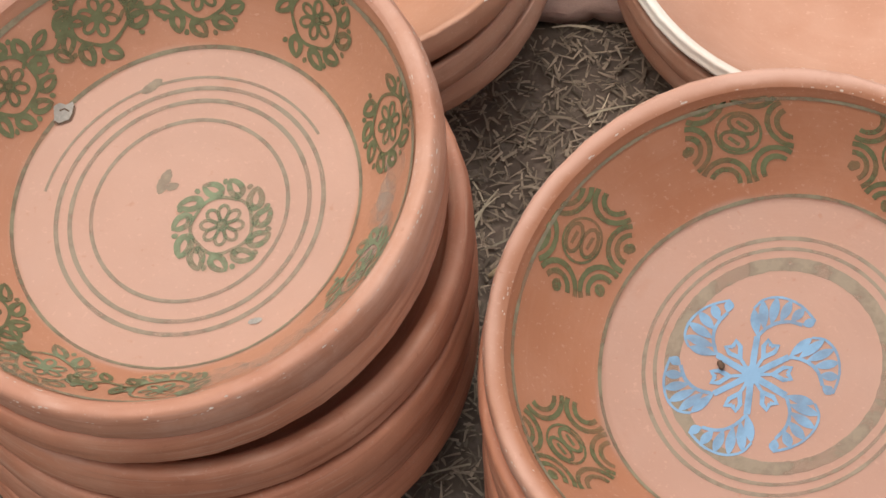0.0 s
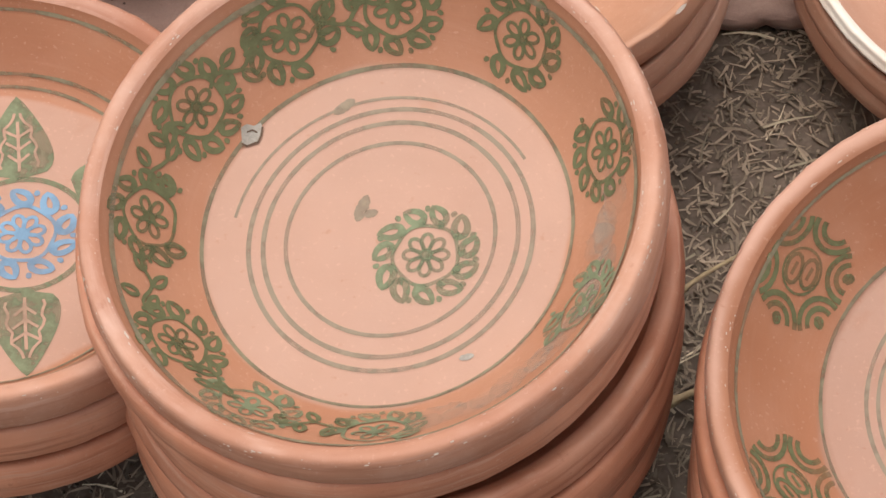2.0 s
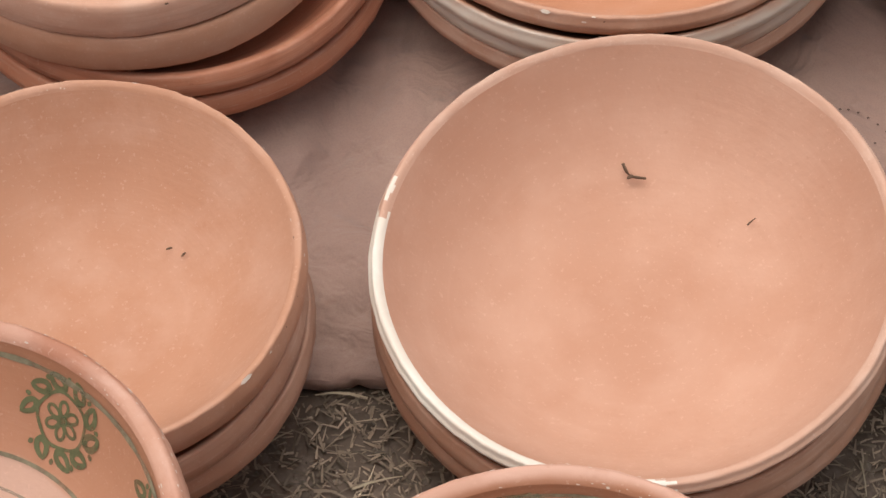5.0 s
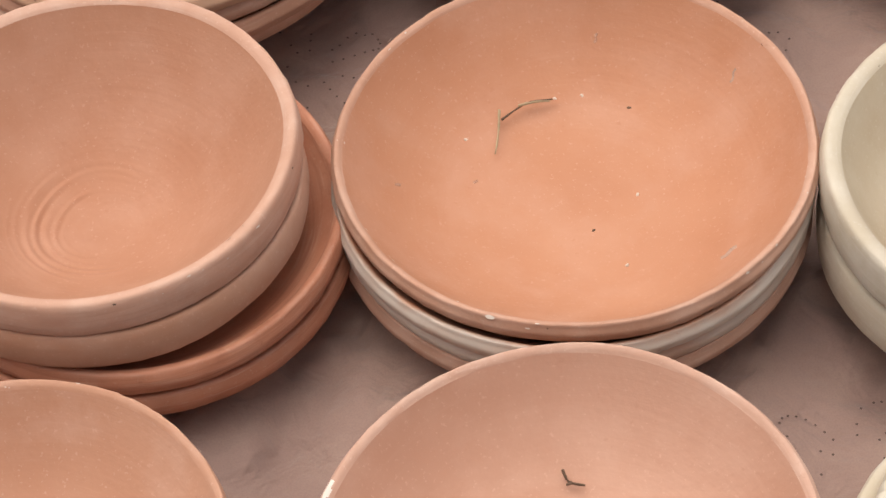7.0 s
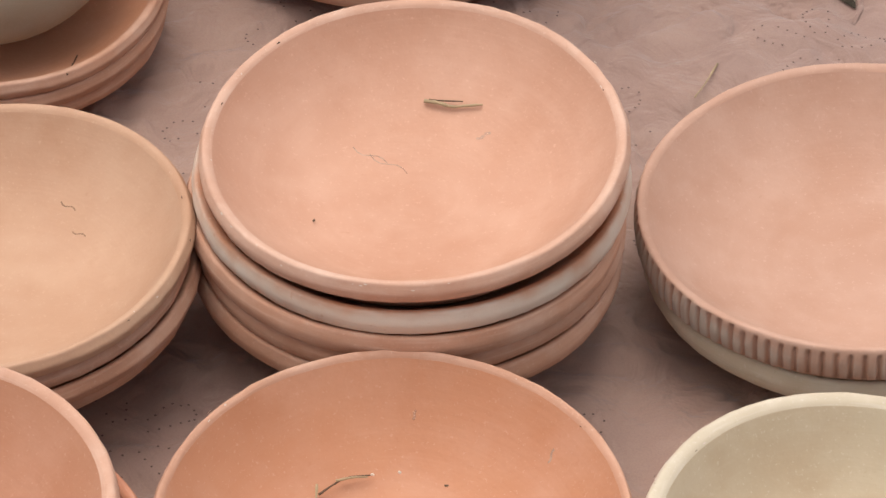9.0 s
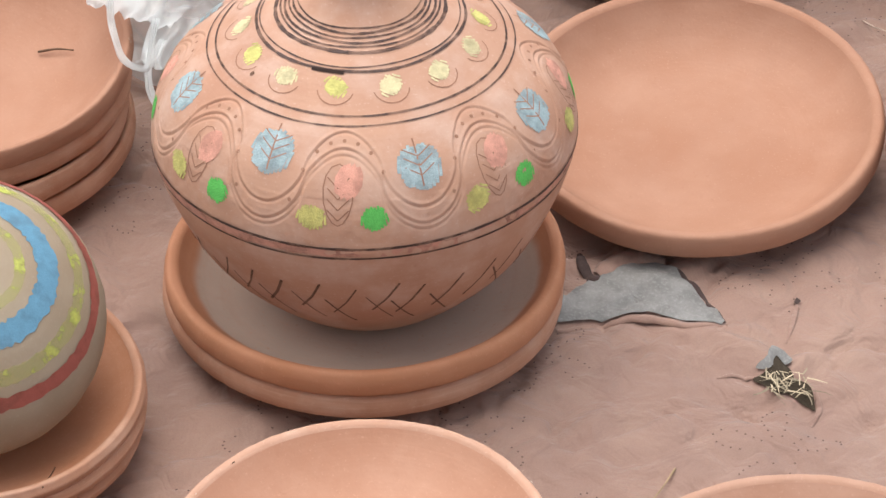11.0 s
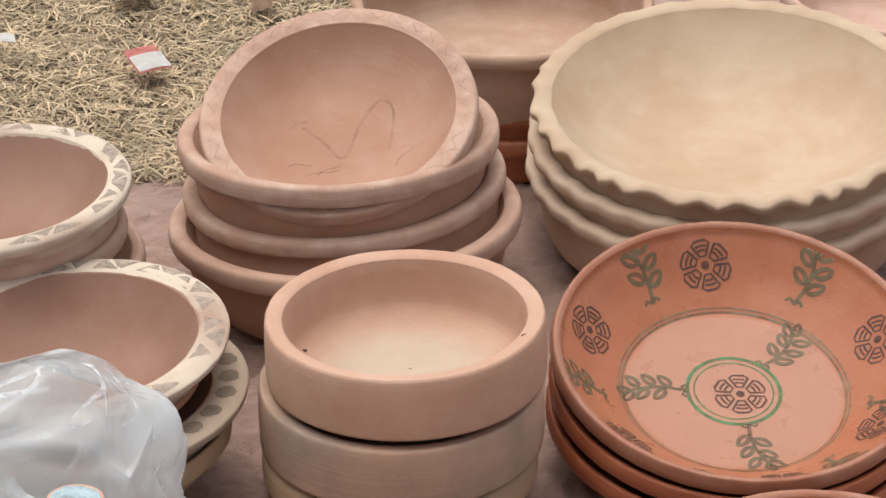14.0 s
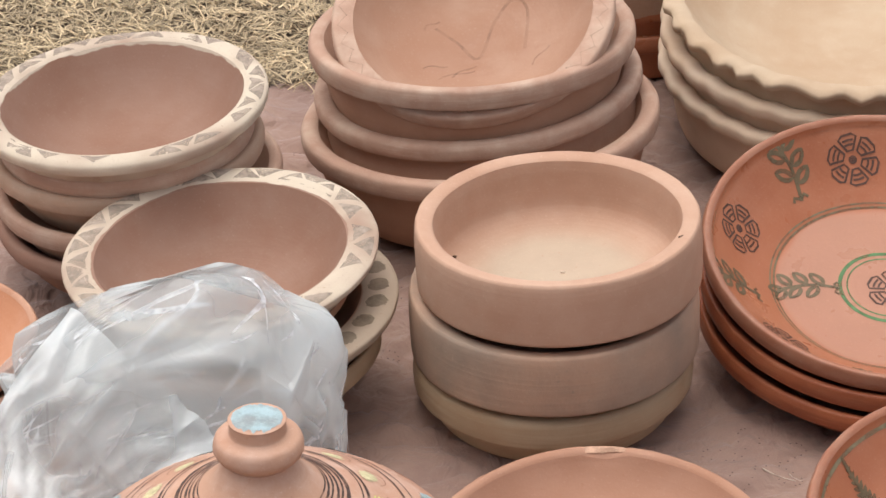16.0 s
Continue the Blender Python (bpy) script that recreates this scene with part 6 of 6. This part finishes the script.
# the cloth isn't open here: a dark patch on it paints the hole's shade
patch("torn_hole", [(0.352, 1.822), (0.366, 1.826), (0.372, 1.842), (0.380, 1.838), (0.386, 1.820), (0.398, 1.806), (0.400, 1.790), (0.386, 1.800), (0.368, 1.806)], (0.378, 1.815), 0.0022, m_hole, "dark patch painted as the shade in a hole with straw")
patch("torn_lining", [(0.356, 1.828), (0.364, 1.832), (0.370, 1.852), (0.379, 1.853), (0.386, 1.838), (0.380, 1.836), (0.374, 1.842), (0.367, 1.826)], (0.372, 1.843), 0.0032, m_lining, "grey lining round the hole")
welt("torn_edge", [(0.325, 1.822), (0.345, 1.825), (0.358, 1.822)], 0.0016, m_quilt, "puckered seam")
welt("torn_edge", [(0.384, 1.868), (0.392, 1.895), (0.398, 1.921)], 0.0016, m_quilt, "puckered seam")
welt("torn_edge", [(0.402, 1.805), (0.404, 1.790), (0.396, 1.772)], 0.0016, m_quilt, "puckered seam")
# the small hole's shade, too, is a dark patch on the cloth
patch("torn_hole", [(0.394, 1.918), (0.397, 1.923), (0.400, 1.920), (0.397, 1.916)], (0.397, 1.920), 0.0022, m_stitch, "small dark patch painted as the shade in a hole")


def stitching():
    """Dotted flowers sewn all over the quilt."""
    r_ = random.Random(8)
    verts, faces = [], []

    def dot(x, y):
        z = quilt_height(x, y) + 0.0012
        n = len(verts)
        verts.extend([(x + 0.0009 * math.cos(a), y + 0.0009 * math.sin(a), z) for a in (0, 1.26, 2.5, 3.77, 5.0)])
        faces.append((n, n + 1, n + 2, n + 3, n + 4))

    for gx in range(-7, 12):
        for gy in range(0, 24):
            cx, cy = gx * 0.125 + (gy % 2) * 0.06 + r_.uniform(-0.01, 0.01), 0.90 + gy * 0.105 + r_.uniform(-0.01, 0.01)
            if not on_quilt(cx, cy + 0.06):
                continue
            t0 = r_.uniform(0, 6)
            if r_.random() < (0.75 if cy < 1.5 or cy > 2.1 else 0.2):
                continue
            for k in range(5):
                a0 = t0 + k * 1.2566
                for i in range(22):
                    t = i / 22 * 2 * math.pi
                    rad = 0.026 * (1 - math.cos(t))
                    if rad < 0.009:
                        continue
                    off = 0.30 * math.sin(t)
                    if r_.random() < 0.72:
                        x, y = cx + rad * math.cos(a0 + off), cy + rad * math.sin(a0 + off)
                        if y > EDGE_NEAR + 0.004:
                            dot(x, y)
    o = link_mesh("stitching", verts, faces, plain("brown_thread", (0.12, 0.075, 0.06), 0.9, 0.3, 80, 0), False)
    o.parent = quilt
    return tagged(o, "dark dotted stitches in flower shapes", kind="stuff")


stitching()


# ---- straw and grass ----
def strew(name, n, place, length, width, curl, material, seed, label, category, lift=0.0, stand=0.25, segs=3):
    """Many thin bent blades lying on the ground, as one stuff."""
    r_ = random.Random(seed)
    verts, faces = [], []
    for _ in range(n):
        p = place(r_)
        if p is None:
            continue
        x, y, z = p
        a, ln, w = r_.uniform(0, 6.283), r_.uniform(*length) * r_.uniform(0.6, 1), r_.uniform(*width)
        tilt, bend = r_.uniform(0, stand), r_.uniform(-curl, curl)
        q = Vector((x, y, z + lift * r_.random()))
        b = len(verts)
        roll = r_.uniform(-1.0, 1.0)
        for i in range(segs + 1):
            t = i / segs
            ww = w * (1 - 0.6 * t * t) / 2
            s = Vector((-math.sin(a), math.cos(a), 0.6 * math.sin(roll))) * ww
            verts.append(q + s)
            verts.append(q - s)
            d = Vector((math.cos(a), math.sin(a), math.sin(tilt * (1 - 1.9 * t))))
            q = q + d * (ln / segs)
            a += bend / segs
        for i in range(segs):
            faces.append((b + 2 * i, b + 2 * i + 1, b + 2 * i + 3, b + 2 * i + 2))
    return tagged(link_mesh(name, verts, faces, material, False), label, category, kind="stuff")


def near_earth(r_):
    x, y = r_.uniform(-0.75, 0.22), r_.uniform(0.38, 0.868)
    return (x, y, ground_height(x, y) + 0.0006)


def far_lawn(r_):
    x, y = r_.uniform(-0.55, 0.62), r_.uniform(3.16, 4.25)
    return None if on_quilt(x, y + 0.012) else (x, y, ground_height(x, y) + 0.001)


strew("straw_litter", 34000, near_earth, (0.004, 0.015), (0.0007, 0.0018), 0.35, m_straw, 1, "chopped grey straw trodden into the earth", "straw", 0.003, 0.25, 2)
strew("loose_straw", 420, near_earth, (0.018, 0.042), (0.0008, 0.0016), 0.7, m_strawpale, 2, "longer pale straws on the earth", "straw", 0.005, 0.25)
strew("dry_lawn", 62000, far_lawn, (0.016, 0.046), (0.0010, 0.0025), 1.3, m_grass, 3, "matted dry yellow grass", "grass", 0.014, 0.55, 3)
strew("hole_straw", 46, lambda r_: (r_.uniform(0.362, 0.396), r_.uniform(1.797, 1.828), quilt_height(0.38, 1.81) + 0.0035), (0.010, 0.024), (0.0009, 0.0015), 0.7, m_strawpale, 4, "yellow straw in a hole of the quilt", "straw", 0.003, 0.2)


def pebbles():
    r_ = random.Random(3)
    verts, faces = [], []
    for _ in range(2600):
        x, y = r_.uniform(-0.75, 0.22), r_.uniform(0.38, 0.868)
        s = r_.uniform(0.001, 0.0035) * (1.6 if r_.random() < 0.06 else 1)
        z = ground_height(x, y)
        n = len(verts)
        a0 = r_.uniform(0, 6)
        verts.append((x, y, z + s * r_.uniform(0.6, 1.0)))
        for i in range(5):
            a = a0 + i * 1.2566
            k = s * r_.uniform(0.7, 1.3)
            verts.append((x + k * math.cos(a), y + k * math.sin(a), z - 0.0005))
        faces += [(n, n + 1 + i, n + 1 + (i + 1) % 5) for i in range(5)]
    return tagged(link_mesh("clods", verts, faces, m_clod, False), "small clods and grit of dry earth", "earth", kind="stuff")


pebbles()

# ---- small litter ----
stalk("straw", [(-0.176, 0.693, 0.004), (-0.160, 0.706, 0.005), (-0.135, 0.722, 0.004)], 0.0016, m_strawbit, "long pale straw lying on the earth", "straw", 1)
stalk("straw", [(-0.180, 0.634, 0.004), (-0.165, 0.640, 0.006), (-0.150, 0.642, 0.004)], 0.0026, m_strawbit, "flat pale straw lying on the earth", "straw", 2)
stalk("straw", [(-0.49, 0.652, 0.004), (-0.455, 0.668, 0.006), (-0.42, 0.688, 0.005)], 0.0010, m_strawbit, "thin straw lying on the earth", "straw", 3)
stalk("twig", [(0.0235, 0.9649, 0.0515), (0.0271, 0.9588, 0.0487), (0.0357, 0.9568, 0.0481)], 0.0011, m_twig, "small dark twig in a white-rimmed bowl", "twig", 4)
crumb("crumb", Matrix.Translation((0.0271, 0.9580, 0.0484)), (0.0022, 0.0012, 0.0009), m_twig, "dark bit of bark in a bowl", "crumb", 30, 2)
stalk("twig", [(0.0870, 0.9239, 0.0482), (0.0892, 0.9254, 0.0492), (0.0914, 0.9260, 0.0511)], 0.0005, m_twig, "thin dark hair of straw in a bowl", "twig", 5)
for k, p in enumerate(((-0.2172, 0.9060, 0.0661), (-0.2095, 0.9011, 0.0673))):
    crumb("crumb", Matrix.Translation(p), (0.0018, 0.0006, 0.0005), m_twig, "dark speck in a pink bowl", "crumb", 20 + 30 * k, 5 + k)
stalk("twig", [(-0.0069, 1.2325, 0.0436), (0.0010, 1.2390, 0.0449), (0.0102, 1.2449, 0.0458), (0.0239, 1.2472, 0.0457)], 0.0008, m_twig, "thin brown twig in an orange bowl", "twig", 6)
stalk("straw", [(0.0032, 1.2415, 0.0463), (0.0132, 1.2440, 0.0468), (0.0223, 1.2450, 0.0464)], 0.0010, m_strawbit, "split straw in an orange bowl", "straw", 7)
stalk("straw", [(-0.0083, 1.2389, 0.0457), (-0.0090, 1.2230, 0.0431), (-0.0109, 1.2082, 0.0401)], 0.0009, m_strawbit, "pale straw in an orange bowl", "straw", 8)
for k, (x, y, z) in enumerate(((-0.0285, 1.2173, 0.0427), (0.0644, 1.1183, 0.0413), (0.0726, 1.1743, 0.0396), (0.0417, 1.2495, 0.0459), (0.0253, 1.2477, 0.0454))):
    crumb("crumb", Matrix.Translation((x, y, z + 0.0004)), (0.0013, 0.0009, 0.0007), m_fleck, "white crumb in an orange bowl", "crumb", 40 * k, 10 + k)
for k, (x, y, z) in enumerate(((0.0698, 1.2389, 0.0461), (0.0461, 1.1481, 0.0383), (-0.0114, 1.4229, 0.0940))):
    crumb("crumb", Matrix.Translation((x, y, z + 0.0003)), (0.0014, 0.0008, 0.0005), m_twig, "brown speck in a terracotta bowl", "crumb", 40 * k, 20 + k)
stalk("straw", [(0.0607, 1.5256, 0.1102), (0.0701, 1.5226, 0.1111), (0.0784, 1.5198, 0.1105), (0.0881, 1.5186, 0.1125), (0.0984, 1.5167, 0.1154)], 0.0015, m_strawbit, "curled pale straw in a pink dish", "straw", 9)
stalk("twig", [(0.0638, 1.5256, 0.1111), (0.0731, 1.5246, 0.1115), (0.0861, 1.5221, 0.1133)], 0.0007, m_twig, "dark twig in a pink dish", "twig", 10)
stalk("twig", [(-0.2435, 2.1479, 0.0837), (-0.2269, 2.1432, 0.0900), (-0.2117, 2.1372, 0.0930)], 0.0012, m_twig, "dark twig in a terracotta bowl", "twig", 11)
for k, (x, y, z, s) in enumerate(((0.2281, 1.1998, 0.0664, 1.0), (0.2331, 1.2083, 0.0683, 0.7), (0.2308, 1.1671, 0.0502, 0.6))):
    crumb("scar", Matrix.Translation((x, y, z)), (0.0022 * s, 0.0026 * s, 0.0007), m_twig if k == 0 else m_chip, "dark pit in the wall of a cream bowl", "scar", 60 * k, 30 + k)
stalk("straw", [(0.2857, 1.7079, 0.002), (0.2747, 1.6838, 0.004), (0.2651, 1.6685, 0.002)], 0.0009, m_strawbit, "pale straw lying on the quilt", "straw", 12)
stalk("straw", [(0.497, 2.352, 0.002), (0.508, 2.335, 0.005), (0.5244, 2.3302, 0.002)], 0.0008, m_fleck, "white thread lying on the quilt", "thread", 13)
stalk("straw", [(0.520, 2.342, 0.002), (0.522, 2.334, 0.004), (0.530, 2.330, 0.002)], 0.0007, m_fleck, "white thread lying on the quilt", "thread", 14)
stalk("twig", [(-0.1801, 1.6111, 0.0572), (-0.178, 1.630, 0.0500), (-0.1759, 1.649, 0.0440)], 0.0007, m_twig, "thin dark twig in a dish", "twig", 15)
crumb("chip", Matrix.Translation((0.2175, 2.5139, 0.1403)), (0.0022, 0.0016, 0.0012), m_twig, "dark nick inside a straight-sided bowl", "chip", 0, 40)
crumb("chip", Matrix.Translation((0.419, 2.425, 0.2090)), (0.0032, 0.0010, 0.0010), m_twig, "dark nick on a bowl's rim", "chip", 30, 41)
crumb("crumb", Matrix.Translation((0.3179, 2.486, 0.1378)), (0.0026, 0.0020, 0.0012), m_fleck, "clay crumb in a straight-sided bowl", "crumb", 0, 42)
crumb("crumb", Matrix.Translation((0.8838, 3.0118, 0.1785)), (0.0012, 0.0012, 0.0028), m_twig, "dark speck in a scalloped bowl", "crumb", 0, 43)

m_red_paper = plain("red_card", (0.70, 0.27, 0.23), 0.5, 0.15, 60, 0.1)
m_white_paper = plain("white_card", (0.78, 0.76, 0.72), 0.6, 0.1, 60, 0.1)
m_blue_paper = plain("pale_blue_card", (0.55, 0.62, 0.64), 0.6, 0.15, 60, 0.1)
m_brown_leaf = plain("dry_leaf", (0.43, 0.29, 0.20), 0.85, 0.35, 60, 0.5)
m_tan_leaf = plain("tan_leaf", (0.47, 0.37, 0.25), 0.85, 0.3, 60, 0.5)


def card(name, m, w, d, material, label, category, sag=0.003, parent=None, part_label=""):
    """A bent piece of card or leaf with a little thickness."""
    bm = bmesh.new()
    n = 6
    grid = [[bm.verts.new(((i / n - 0.5) * w, (j / n - 0.5) * d, sag * math.sin(i / n * 3) + sag * 0.5 * math.cos(j / n * 4))) for i in range(n + 1)] for j in range(n + 1)]
    for j in range(n):
        for i in range(n):
            bm.faces.new((grid[j][i], grid[j][i + 1], grid[j + 1][i + 1], grid[j + 1][i]))
    bmesh.ops.solidify(bm, geom=bm.faces[:], thickness=0.0004)
    o = part(name, bm, material, parent, part_label)
    o.data.polygons.foreach_set("use_smooth", [False] * len(o.data.polygons))
    if parent is None:
        o.matrix_world = m
        tagged(o, label, category)
    else:
        o.matrix_basis = m
    return o


box = card("torn_packet", pose(0.030, 3.446, 0.027, 7, -3, 22), 0.042, 0.060, m_red_paper, "torn red and white card packet on dry grass", "packet", 0.002)
card("packet_panel", pose(0.0015, -0.008, 0.0018), 0.042, 0.040, m_white_paper, "", "", 0.002, box, "white panel")
card("paper_scrap", pose(0.072, 3.83, 0.018, 4, 3, -12), 0.058, 0.030, m_blue_paper, "pale blue paper scrap on dry grass", "paper", 0.004)
card("paper_scrap", pose(-0.160, 3.490, 0.034, 4, 3, 10), 0.046, 0.026, m_white_paper, "white paper scrap on dry grass", "paper", 0.002)
card("dry_leaf", pose(0.005, 3.675, 0.016, -6, 8, 20), 0.052, 0.045, m_tan_leaf, "curled tan leaf on dry grass", "leaf", 0.007)
card("dry_leaf", pose(-0.068, 3.765, 0.016, -6, 8, 50), 0.022, 0.020, m_brown_leaf, "curled brown leaf on dry grass", "leaf", 0.006)
card("dry_leaf", pose(0.175, 3.66, 0.016, -6, -8, 80), 0.035, 0.028, m_brown_leaf, "curled brown leaf on dry grass", "leaf", 0.006)
stalk("straw", [(0.02, 3.70, 0.02), (0.08, 3.69, 0.026), (0.15, 3.665, 0.022)], 0.0028, m_strawbit, "broad dry blade on the grass", "straw", 16)
stalk("straw", [(-0.16, 3.80, 0.02), (-0.11, 3.77, 0.026), (-0.075, 3.745, 0.022)], 0.0026, m_strawbit, "broad dry blade on the grass", "straw", 17)
